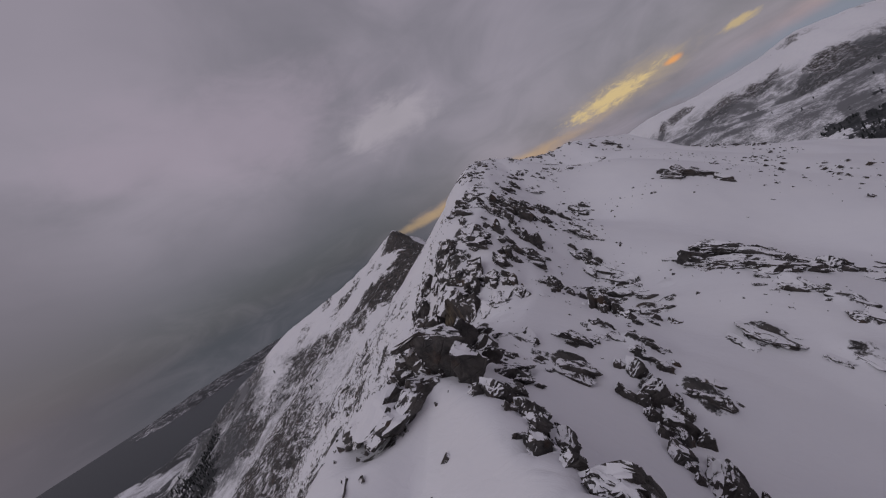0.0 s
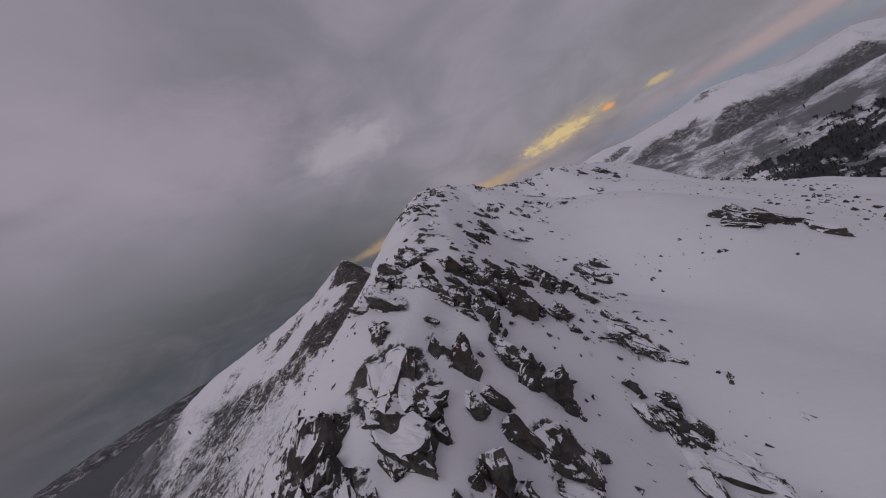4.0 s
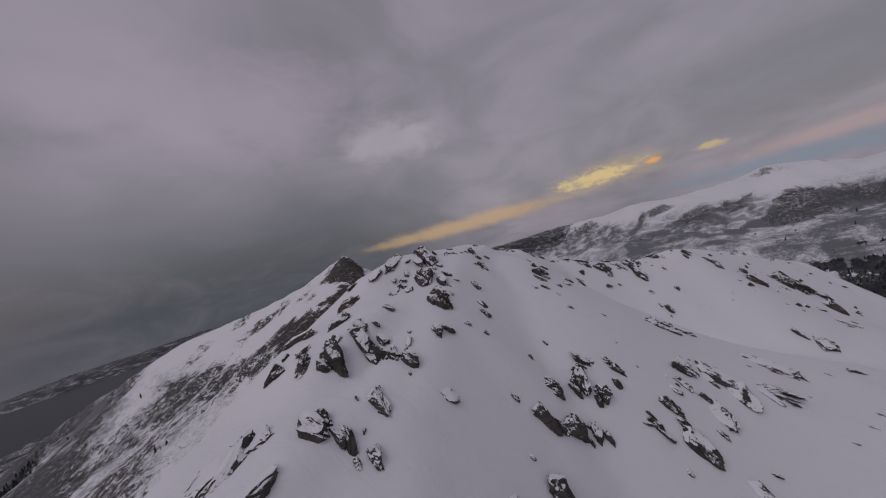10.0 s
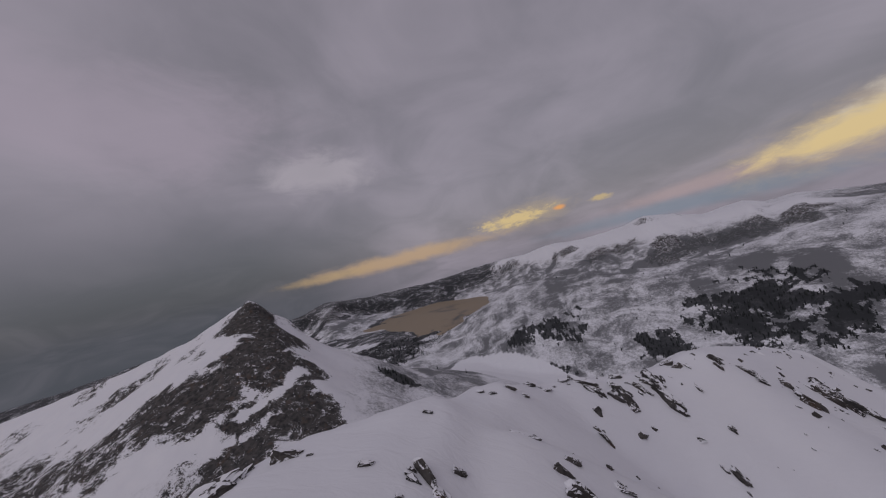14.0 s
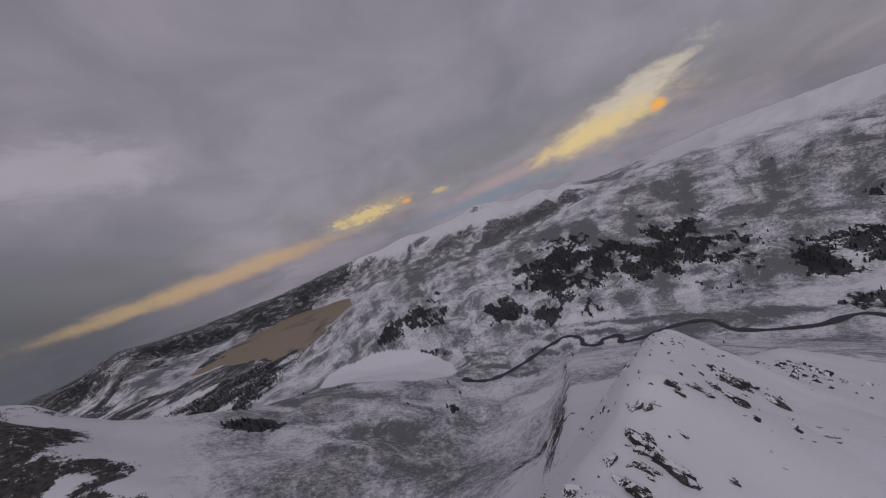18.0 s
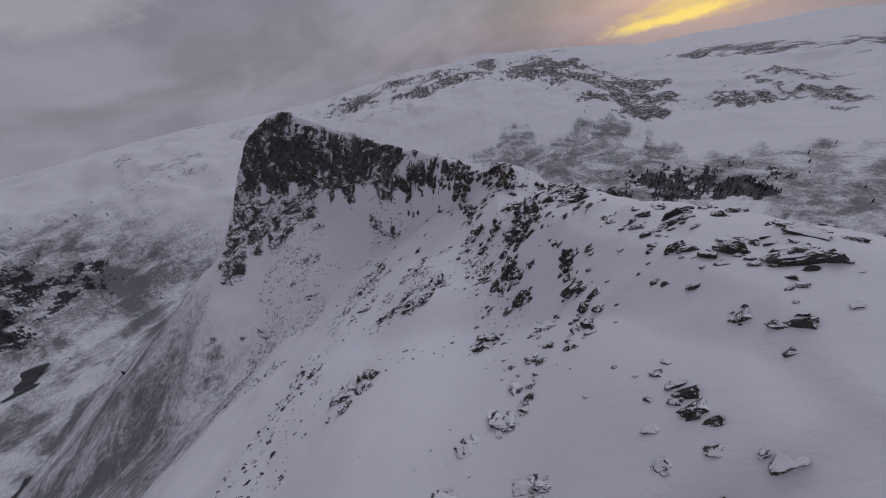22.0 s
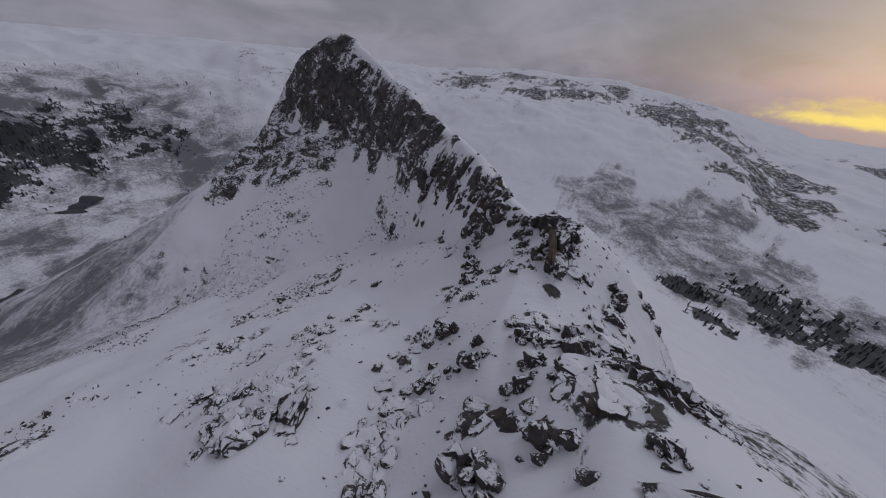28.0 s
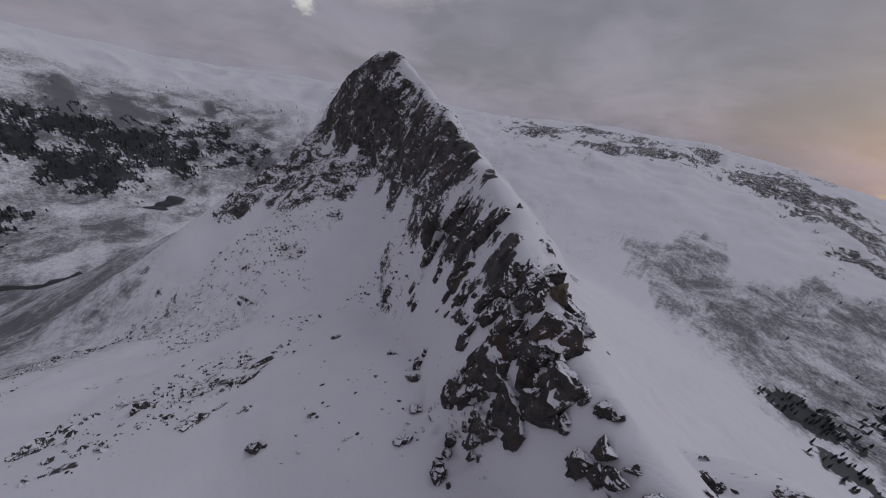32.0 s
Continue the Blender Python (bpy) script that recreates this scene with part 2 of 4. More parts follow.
# the sky's golden reflection painted into the northern water's colour; the west stays dark
gold_reflection = n.math("MULTIPLY", n.ramp(water_xyz.outputs[0], -1900, -1200), n.ramp(n.noise(where, 0.0022, 4, 0.6, 0.6), 0.28, 0.46))
n.put(b.inputs["Base Color"], n.mix(gold_reflection, (0.02, 0.028, 0.034), (0.27, 0.20, 0.12)))
b.inputs["Roughness"].default_value = 0.38
b.inputs["IOR"].default_value = 1.33
bump(n, b, n.noise(where, 0.05, 4, 0.6), 0.25, 1.0)

river_mat, n, b = material("open_river")
b.inputs["Base Color"].default_value = (0.022, 0.024, 0.028, 1)
b.inputs["Roughness"].default_value = 0.35

tree_mat, n, b = material("spruce_needles")
tint = n.add("ShaderNodeNewGeometry").outputs["Random Per Island"]
n.put(b.inputs["Base Color"], n.mix(tint, (0.010, 0.013, 0.014), (0.045, 0.05, 0.05)))
b.inputs["Roughness"].default_value = 0.9

# ---- the lie of the land ----
# TERRAIN BEGIN


def lattice(ix, iy, seed):
    h = (ix * 374761393 + iy * 668265263 + seed * 1442695041) & 0xFFFFFFFF
    h = ((h ^ (h >> 13)) * 1274126177) & 0xFFFFFFFF
    return ((h ^ (h >> 16)) & 0xFFFFFF) / float(0xFFFFFF)


def value_noise(x, y, seed=0):
    ix, iy = np.floor(x).astype(np.int64), np.floor(y).astype(np.int64)
    fx, fy = x - ix, y - iy
    fx, fy = fx * fx * fx * (fx * (fx * 6 - 15) + 10), fy * fy * fy * (fy * (fy * 6 - 15) + 10)
    a, c = lattice(ix, iy, seed), lattice(ix + 1, iy, seed)
    d, e = lattice(ix, iy + 1, seed), lattice(ix + 1, iy + 1, seed)
    return (a * (1 - fx) + c * fx) * (1 - fy) + (d * (1 - fx) + e * fx) * fy


def fbm(x, y, size, octaves=4, seed=0, gain=0.5):
    total, amp, norm = 0.0, 1.0, 0.0
    for k in range(octaves):
        total = total + amp * (value_noise(x / size + 17.3 * k, y / size - 9.1 * k, seed + k) * 2 - 1)
        norm, amp, size = norm + amp, amp * gain, size * 0.5
    return total / norm


def smooth(x, lo, hi):
    u = np.clip((x - lo) / (hi - lo), 0, 1)
    return u * u * (3 - 2 * u)


# crests: places from end to end, then the drop on their left and right by distance
MAIN = [(-21, 46, -25), (-21, 60, -27), (-19, 78, -25), (-18, 94, -22), (-21, 108, -17), (-25, 121, -9), (-28, 133, -4), (-30, 148, -2),
        (-33, 165, 2), (-36, 181, 7), (-37, 196, 12), (-37, 211, 17), (-35, 221, 17.5)]
SHOULDER_CREST = [(-35, 221, 17.5), (-29, 230, 13), (-20, 240, 6), (-8, 246, 4), (2, 249, 3), (10, 252, 2), (45, 271, -13), (110, 304, -62), (220, 350, -160)]
HORN = [(-21, 46, -25), (-13, 40, -25), (-5, 31, -25), (5, 22, -23), (16, 2, -21), (28, -15, -20), (42, -32, -19), (78, -70, -16), (122, -112, -5), (168, -140, 12), (190, -152, 24), (207, -158, 30), (226, -160, 30), (244, -162, 26), (262, -163, 17), (280, -162, 2), (297, -158, -16), (310, -153, -40), (316, -148, -76)]
SPUR = [(300, -135, -50), (312, -104, -80), (318, -76, -114), (330, -45, -152), (352, 10, -225), (390, 90, -305)]
PYRAMID = [(-1750, 470, -400), (-1500, 640, -240), (-1100, 746, -92), (-780, 787, -38), (-640, 800, -6), (-540, 795, 30), (-477, 772, 42)]
PYRAMID_E = [(-477, 772, 42), (-438, 801, -6), (-395, 805, -85), (-335, 770, -158), (-235, 690, -205), (-120, 600, -270), (40, 520, -350)]
PYRAMID_S = [(-477, 772, 36), (-462, 715, -30), (-400, 635, -108), (-300, 535, -188), (-190, 440, -235), (-110, 330, -190)]
EAST = ((0, 4, 26, 60, 120, 300, 760, 1300, 6000), (0, 1.0, 21, 42, 78, 190, 430, 500, 1500))
WEST = ((0, 8, 16, 26, 46, 95, 250, 500, 1000, 6000), (0, 0.5, 2.8, 9.5, 32, 87, 280, 400, 500, 1500))
CLIFF = ((0, 3, 10, 34, 90, 220, 600, 6000), (0, 1.5, 18, 88, 128, 215, 440, 1800))
STEEP = ((0, 8, 40, 120, 300, 700, 6000), (0, 5, 50, 130, 260, 450, 1800))
BULGE = [(-35, 221, 17), (-50, 214, 11), (-60, 212, 7), (-74, 216, -1), (-99, 230, -22), (-134, 256, -66), (-164, 285, -115)]
NORTH_FALL = ((0, 3, 8, 24, 60, 140, 300, 700, 6000), (0, 1.5, 8, 31, 78, 160, 285, 460, 1800))
SHOULDER = ((0, 10, 60, 200, 700, 6000), (0, 4, 36, 130, 440, 1800))
SHEER = ((0, 10, 50, 100, 250, 700, 6000), (0, 8, 90, 140, 250, 450, 1800))
# the skyline all round, from the north clockwise: bearing, height in degrees, where the far slopes begin and end
SKYLINE_WEST = [(-180, -0.7, 900, 3600), (-175, -0.6, 900, 3600), (-168, -1.5, 900, 3600), (-162, -2.5, 900, 3600), (-156, -4.1, 920, 3600), (-152, -5.4, 950, 3600), (-148, -5.2, 1000, 3700), (-138, -6.0, 1050, 3800),
                (-128, -7.0, 1150, 4000), (-115, -8.0, 1300, 4200), (-100, -9.4, 1900, 3600), (-85, -6.5, 3400, 4500), (-70, -5.0, 4000, 4700), (-47, -4.3, 4000, 4700), (-31, -3.4, 3300, 4500), (-27, -2.1, 2900, 4000), (-20, -2.9, 3300, 4500), (-8, -3.0, 3700, 4600)]
SKYLINE_EAST = [(2, -2.2, 3200, 4400), (10, -1.9, 2800, 4000), (16, -1.2, 2500, 3700), (20, -1.5, 2400, 3600), (26, -1.2, 2400, 3600), (30, -0.2, 2400, 3500), (33.5, -0.8, 2400, 3500), (36.6, -2.3, 2400, 3500), (41, -1.5, 2400, 3500), (43.3, -3.0, 2400, 3500), (46, -2.4, 2400, 3500), (50, -3.8, 2400, 3500), (54, -4.3, 2300, 3300),
                (58, -3.4, 1900, 3000), (66, -1.7, 1300, 2600), (80, -0.9, 1150, 2500), (89, 0.3, 1150, 2500), (97, -0.5, 1200, 2700), (108, -1.2, 1250, 2900), (120, -1.0, 1250, 2900), (128, -1.1, 1200, 2700), (138, -0.8, 1100, 2800), (150, -1.8, 1000, 3000), (156, -1.7, 950, 3300), (163, -1.1, 900, 3500), (173, -0.4, 900, 3600), (180, -0.7, 900, 3600)]
# the lower wooded hills across the river: bearing, height of their brow in degrees, where they begin, how far the brow is
HILLS = [(-180, -18, 1500, 1800), (-16, -15, 1500, 2000), (-3, -11.5, 1300, 1800), (1, -9.6, 1150, 1800), (7, -7.2, 1050, 1800), (20, -7.2, 1000, 1700), (29, -8.5, 980, 1650), (36, -7.8, 960, 1700), (42, -6.3, 960, 1750), (47, -5.3, 980, 1800), (52, -4.3, 1000, 1900), (58, -3.7, 1050, 2000), (67, -3.0, 1080, 2200), (83, -3.0, 1150, 2300), (100, -7, 1200, 2200), (112, -18, 1500, 1800), (180, -18, 1500, 1800)]
# swells and hollows of the snow: place, height, breadth
SWELLS = [(28, 25, 5.3, 21), (-18, 49, 3.0, 21), (4, 49, -2.4, 21), (28, 49, -1.5, 21), (28, 73, -5.2, 21), (-18, 73, -4.7, 21), (-38, 73, -4.1, 21), (4, 73, 3.8, 21), (4, 97, -6.7, 21), (-18, 97, -4.8, 21), (55, 97, -3.9, 21), (4, 121, -12.9, 21), (-18, 121, -6.6, 21), (55, 121, -5.6, 21), (28, 145, -5.0, 21), (55, 145, -5.0, 21), (4, 169, -10.7, 21), (-18, 169, -5.6, 21), (4, 193, -6.5, 21), (4, 217, -3.4, 21), (-38, 217, -2.1, 21), (-18, 217, -1.9, 21), (-18, 241, 1.5, 16), (4, 241, -3.7, 21)]
FLOOR = -430.0


def crest(x, y, line, left, right):
    """The flanks that fall away from a crest line, and the distance from it."""
    best, high = np.full(x.shape, 1e9), np.full(x.shape, -1e5)
    for (ax, ay, az), (bx, by, bz) in zip(line, line[1:]):
        ux, uy = bx - ax, by - ay
        long = math.hypot(ux, uy)
        t = np.clip(((x - ax) * ux + (y - ay) * uy) / long ** 2, 0, 1)
        ox, oy = x - ax - t * ux, y - ay - t * uy
        d = np.hypot(ox, oy)
        side = smooth((ux * oy - uy * ox) / (long * np.maximum(d, 0.5)), -0.35, 0.35)
        drop = side * np.interp(d, *left) + (1 - side) * np.interp(d, *right)
        high = np.maximum(high, az + t * (bz - az) - drop)
        best = np.minimum(best, d)
    return high, best


def land(x, y):
    """The height of the ground, and how far from the main crest it lies."""
    x, y = np.asarray(x, float), np.asarray(y, float)
    wx, wy = x + 10 * fbm(x, y, 70, 3, 5), y + 10 * fbm(x, y, 70, 3, 11)
    calm = smooth(np.hypot(x + 10, (y - 120) * 0.5), 50, 160)
    wx, wy = x + (wx - x) * calm, y + (wy - y) * calm
    main, d = crest(wx, wy, MAIN, WEST, EAST)
    # the ridge ends in a steep northern side
    past = np.minimum(-0.371 * (x + 35) + 0.928 * (y - 222), -0.785 * (x + 35) + 0.62 * (y - 222))
    main = main - np.interp(past, (0, 4, 30, 200), (0, 3, 42, 300))
    z = main
    for line, left, right in ((SHOULDER_CREST, NORTH_FALL, EAST), (BULGE, SHOULDER, NORTH_FALL), (HORN, CLIFF, STEEP), (SPUR, SHOULDER, SHEER), (PYRAMID, STEEP, EAST), (PYRAMID_E, STEEP, SHEER), (PYRAMID_S, STEEP, SHEER)):
        other, e = crest(wx, wy, line, left, right)
        top = np.maximum(z, other)
        z = top + 4 * np.exp(-np.abs(z - other) / 8.0) * calm
        d = np.minimum(d, np.where(other > main, e, d))
    # valley floors and the far slopes round them
    az = np.degrees(np.arctan2(x, y - 200))
    r = np.hypot(x, y - 200)
    sky = np.array(SKYLINE_WEST + SKYLINE_EAST)
    az2 = az + 1.3 * fbm(x, y, 500, 3, 21)
    el, r1, r2 = (np.interp(az2, sky[:, 0], sky[:, k]) for k in (1, 2, 3))
    top = 25 + r2 * np.tan(np.radians(el))
    rise = np.clip((r - r1) / (r2 - r1), 0, 1)
    rm = r1 + 0.42 * (r2 - r1)
    mid = np.maximum(25 + rm * np.tan(np.radians(el - 4.5)), FLOOR + 0.35 * (top - FLOOR))
    relief = fbm(x, y, 420, 5, 31)
    gully = 1 - np.abs(fbm(x, y, 260, 4, 41))
    far = FLOOR + (mid - FLOOR) * (0.5 * smooth(rise, 0, 0.42) + 0.5 * np.clip(rise / 0.42, 0, 1)) + (top - mid) * smooth(rise, 0.38, 1.0) + (relief * 38 + (gully - 0.75) * 60) * smooth(rise, 0.05, 0.4) * (1 - 0.5 * smooth(rise, 0.75, 1.0))
    far = far + 5 * fbm(x, y, 160, 4, 51) * (1 - smooth(r, 900, 1500) * 0.2)
    far = far - 40 * smooth(r, r2, r2 + 900)
    hill = np.array(HILLS)
    el, r1, r2 = (np.interp(az2, hill[:, 0], hill[:, k]) for k in (1, 2, 3))
    brow = 25 + r2 * np.tan(np.radians(el))
    rise = np.clip((r - r1) / (r2 - r1), 0, 1)
    hills = FLOOR + (brow - FLOOR) * (0.35 * smooth(rise, 0, 1) + 0.65 * rise ** 0.7) + (relief * 30 + (gully - 0.75) * 34) * smooth(rise, 0.05, 0.35) * (1 - 0.7 * smooth(rise, 0.7, 1)) - 0.16 * np.clip(r - r2, 0, 900)
    far = np.where(el > -17, np.maximum(far, hills), far)
    # the fjord: its bed lies under the water
    fjord = smooth(y - 2150 - 0.25 * np.abs(x + 300) - np.clip(-500 - x, 0, 900) + 300 * relief, 0, 250) * smooth(700 - x, 0, 500) * (1 - smooth(r, 3900, 4300)) + smooth(-x - 2250 + 300 * relief, 0, 250) * (1 - smooth(r, 4000, 4300)) * smooth(3200 - y, 0, 600) * smooth(y, -300, 300)
    far = far - 32 * np.clip(fjord, 0, 1) * (1 - smooth(relief, 0.2, 0.4) * (x > -1500))
    z = np.maximum(z, far) + 10 * np.exp(-np.abs(z - far) / 20.0)
    for sx, sy, up, broad_ in SWELLS:
        z = z + up * np.exp(-((x - sx) ** 2 + (y - sy) ** 2) / broad_ ** 2)
    near = 1 - smooth(r, 500, 900)
    z = z + near * (0.55 * fbm(x, y, 14, 3, 61) + 1.3 * fbm(x, y, 42, 3, 71)) + 9 * calm * fbm(x, y, 95, 4, 81) * near
    return z, d


# TERRAIN END


def spaced(stops):
    """Grid lines between (place, step) stops, the step growing evenly from stop to stop."""
    got = [stops[0][0]]
    for (a, sa), (c, sc) in zip(stops, stops[1:]):
        k = max(1, int(round((c - a) / (0.5 * (sa + sc)))))
        u = np.linspace(0, 1, k + 1)[1:]
        w = u * (sa + (sc - sa) * u / 2) / ((sa + sc) / 2)
        got += list(a + (c - a) * w)
    return np.array(got)


gx = spaced([(-4900, 160), (-1500, 30), (-700, 9), (-250, 7), (-90, 1.6), (-60, 1.0), (60, 1.0), (110, 2.2), (290, 2.6), (420, 9), (1500, 14), (2600, 30), (4900, 160)])
gy = spaced([(-4700, 90), (-3000, 34), (-700, 13), (-290, 4), (-60, 2.2), (20, 1.2), (275, 1.2), (330, 3), (480, 8), (1000, 9), (1500, 20), (2600, 34), (5100, 160)])
XX, YY = np.meshgrid(gx, gy)
ZZ, DD = land(XX, YY)
nx, ny = len(gx), len(gy)


def sheet(name, X, Y, Z):
    h, w = X.shape
    me = bpy.data.meshes.new(name)
    i = np.arange(h * w).reshape(h, w)
    faces = np.stack([i[:-1, :-1], i[:-1, 1:], i[1:, 1:], i[1:, :-1]], -1).reshape(-1)
    me.vertices.add(h * w)
    me.vertices.foreach_set("co", np.stack([X, Y, Z], -1).astype(np.float32).ravel())
    k = len(faces) // 4
    me.loops.add(len(faces))
    me.loops.foreach_set("vertex_index", faces.astype(np.int32))
    me.polygons.add(k)
    me.polygons.foreach_set("loop_start", np.arange(0, 4 * k, 4, dtype=np.int32))
    me.polygons.foreach_set("use_smooth", np.ones(k, dtype=bool))
    me.update(calc_edges=True)
    return me


gy_, gx_ = np.gradient(ZZ, gy, gx)
slope = np.hypot(gx_, gy_)
RR = np.hypot(XX, YY - 200)
broad = fbm(XX, YY, 150, 4, 91)
bare = smooth(slope + 0.3 * broad, 0.8, 1.8) * 0.62
bare = bare + (smooth(slope + 0.22 * broad, 0.6, 1.2) * 0.42 - bare) * smooth(RR, 600, 850)
bare = bare * (1 - 0.5 * (1 - smooth(np.hypot((XX - 5) / 110, (YY - 120) / 190), 0.8, 1.1)))
ragged = fbm(XX + 0.4 * ZZ, YY + 0.6 * ZZ, 60, 4, 161, 0.6)
ragged_far = fbm(XX + 0.8 * ZZ, YY - 0.6 * ZZ, 170, 4, 171, 0.6)


around = np.arctan2(XX, YY - 200) * 1200
chutes = fbm(around, 0.13 * RR, 60, 5, 221, 0.6)
tattered = fbm(XX, YY, 75, 5, 201, 0.85)


def height_at(x, y):
    return float(land(np.array([x]), np.array([y]))[0][0])


def patches(into, places, amount, stretch=1.0, rag=ragged, grow=1.0, tatter=0.7):
    """Lay ragged patches of one kind of cover over the land: centre and width of each."""
    for cx, cy, cz, wide in places:
        wide = wide * grow
        i0, i1 = np.searchsorted(gx, (cx - wide * 1.6, cx + wide * 1.6))
        j0, j1 = np.searchsorted(gy, (cy - wide * 1.6, cy + wide * 1.6))
        p = (slice(j0, j1), slice(i0, i1))
        d = np.sqrt((XX[p] - cx) ** 2 + (YY[p] - cy) ** 2 + (stretch * (ZZ[p] - cz)) ** 2) / (0.5 * wide)
        into[p] = np.maximum(into[p], amount * (1 - smooth(d + tatter * rag[p], 0.65, 1.3)))


# where rock stands out of the snow: place, width, height
BEAK_END = [
    (84.3, -31.9, 5.6, 3.4), (54.2, -22.1, 10.1, 3.8), (75.0, 7.6, 3.6, 2.4), (7.8, 11.1, 4.0, 3.0), (13.5, 15.3, 4.8, 2.4), (19.8, 15.9, 6.6, 2.8),
    (37.7, 16.4, 2.4, 3.2), (27.5, 18.9, 2.1, 1.4), (0.1, 19.4, 5.3, 1.8), (9.2, 20.9, 2.6, 2.1), (25.5, 21.1, 3.4, 2.7), (6.4, 24.7, 4.8, 2.4),
    (23.3, 25.8, 3.2, 2.6), (1.8, 27.8, 2.3, 1.1), (8.1, 29.5, 2.6, 1.7), (-0.4, 29.6, 5.1, 0.7), (84.7, 29.7, 4.1, 1.7), (-19.9, 30.1, 2.4, 2.9),
    (5.1, 30.7, 4.1, 1.0), (10.7, 30.7, 2.4, 1.9), (-24.4, 31.6, 3.7, 1.1), (17.7, 32.4, 2.9, 1.4), (95.9, 32.6, 4.4, 3.0), (-0.9, 33.0, 2.2, 1.5),
]
FIN_RIDGE = [
    (-3.0, 33.6, 3.5, 1.4), (5.8, 33.7, 2.3, 2.7), (2.5, 34.2, 3.3, 1.7), (7.6, 35.6, 2.5, 4.0), (-7.2, 35.8, 2.0, 2.0), (-8.6, 36.3, 1.3, 1.0),
    (15.2, 38.0, 2.8, 1.3), (79.2, 38.5, 4.7, 2.3), (-7.0, 39.8, 3.4, 2.1), (-25.8, 40.4, 8.5, 2.7), (6.7, 40.6, 3.0, 4.0), (-9.4, 41.0, 2.6, 2.6),
    (37.5, 41.5, 2.2, 2.2), (90.6, 44.2, 2.6, 1.3), (-58.1, 44.5, 7.5, 4.5), (3.7, 44.5, 2.5, 4.9), (-11.8, 44.8, 5.9, 3.0), (59.4, 46.0, 3.8, 1.5),
    (-19.7, 47.0, 2.8, 2.8), (71.2, 48.7, 3.6, 1.9), (-13.1, 48.8, 3.6, 1.5), (-22.6, 48.8, 7.2, 7.9), (2.6, 48.9, 4.9, 4.9), (-26.5, 49.9, 3.8, 7.6),
]
LOWER_CREST = [
    (-0.0, 50.7, 3.3, 2.8), (44.2, 50.8, 3.3, 3.3), (-14.1, 52.0, 4.5, 1.9), (-28.3, 53.8, 3.8, 4.7), (-23.6, 54.2, 2.6, 5.2), (70.0, 55.0, 6.5, 3.2),
    (-13.6, 55.0, 3.5, 0.9), (0.8, 56.3, 4.4, 4.4), (-11.2, 57.3, 0.9, 1.8), (-17.0, 57.4, 2.9, 1.1), (-15.3, 57.7, 2.2, 1.1), (-24.2, 59.7, 9.5, 7.8),
    (-43.0, 59.7, 5.2, 7.7), (-12.6, 59.8, 3.9, 1.9), (94.6, 60.6, 4.6, 6.1), (-30.0, 60.8, 6.6, 3.3), (-8.6, 60.9, 7.3, 2.4), (-0.3, 61.0, 4.6, 4.6),
    (-16.8, 62.2, 2.4, 1.2), (102.4, 62.9, 7.2, 1.4), (-14.5, 64.1, 5.0, 1.7), (5.7, 64.5, 6.4, 3.2), (-1.3, 64.6, 3.7, 3.7), (-42.3, 66.9, 8.5, 4.2),
]
OCHRE_CREST = [
    (-8.1, 68.4, 5.5, 2.7), (0.9, 68.4, 4.0, 3.0), (37.0, 69.6, 6.8, 3.4), (-35.1, 72.2, 2.8, 4.6), (1.1, 73.0, 5.9, 2.0), (-20.2, 73.7, 1.0, 2.0),
    (-4.1, 75.1, 4.9, 3.6), (-38.4, 75.4, 6.3, 3.8), (75.9, 75.4, 3.6, 1.5), (-42.6, 77.1, 5.3, 5.3), (35.6, 78.2, 6.5, 3.3), (100.4, 80.6, 5.9, 4.4),
    (30.3, 81.3, 6.8, 1.4), (98.1, 83.0, 3.5, 1.8), (0.9, 83.8, 3.7, 3.7), (20.1, 83.9, 9.0, 2.2), (-22.8, 84.7, 8.9, 3.5), (-3.4, 86.8, 4.3, 9.0),
    (47.0, 86.8, 9.3, 3.7), (3.8, 87.4, 7.6, 3.2), (-37.7, 88.2, 14.0, 9.0), (37.8, 89.8, 6.2, 3.5), (71.1, 90.9, 5.9, 1.9), (-54.2, 91.1, 6.4, 4.8),
]
BROKEN_CREST = [
    (-20.1, 91.1, 3.7, 3.7), (107.3, 91.7, 6.3, 2.5), (-12.3, 92.6, 3.0, 5.9), (-25.1, 93.3, 5.6, 4.0), (-21.7, 93.3, 3.1, 3.9), (44.6, 94.1, 5.5, 2.8),
    (-31.8, 94.2, 8.2, 8.2), (-9.9, 95.5, 3.7, 3.7), (37.2, 95.6, 5.7, 2.9), (5.3, 95.7, 6.4, 2.6), (-15.9, 96.3, 1.8, 3.2), (-51.8, 96.8, 9.7, 9.0),
    (-12.3, 97.5, 4.9, 5.9), (77.1, 98.3, 7.6, 2.5), (-38.8, 98.3, 12.5, 4.8), (-3.7, 99.3, 6.5, 4.4), (11.0, 99.9, 4.8, 1.0), (32.8, 100.3, 7.4, 2.8),
    (-23.5, 100.5, 5.2, 5.2), (57.0, 102.1, 8.7, 2.2), (-33.4, 102.2, 4.7, 3.7), (-39.0, 105.7, 6.3, 6.3), (-22.1, 106.5, 4.2, 4.2), (1.3, 107.7, 10.1, 3.8),
]
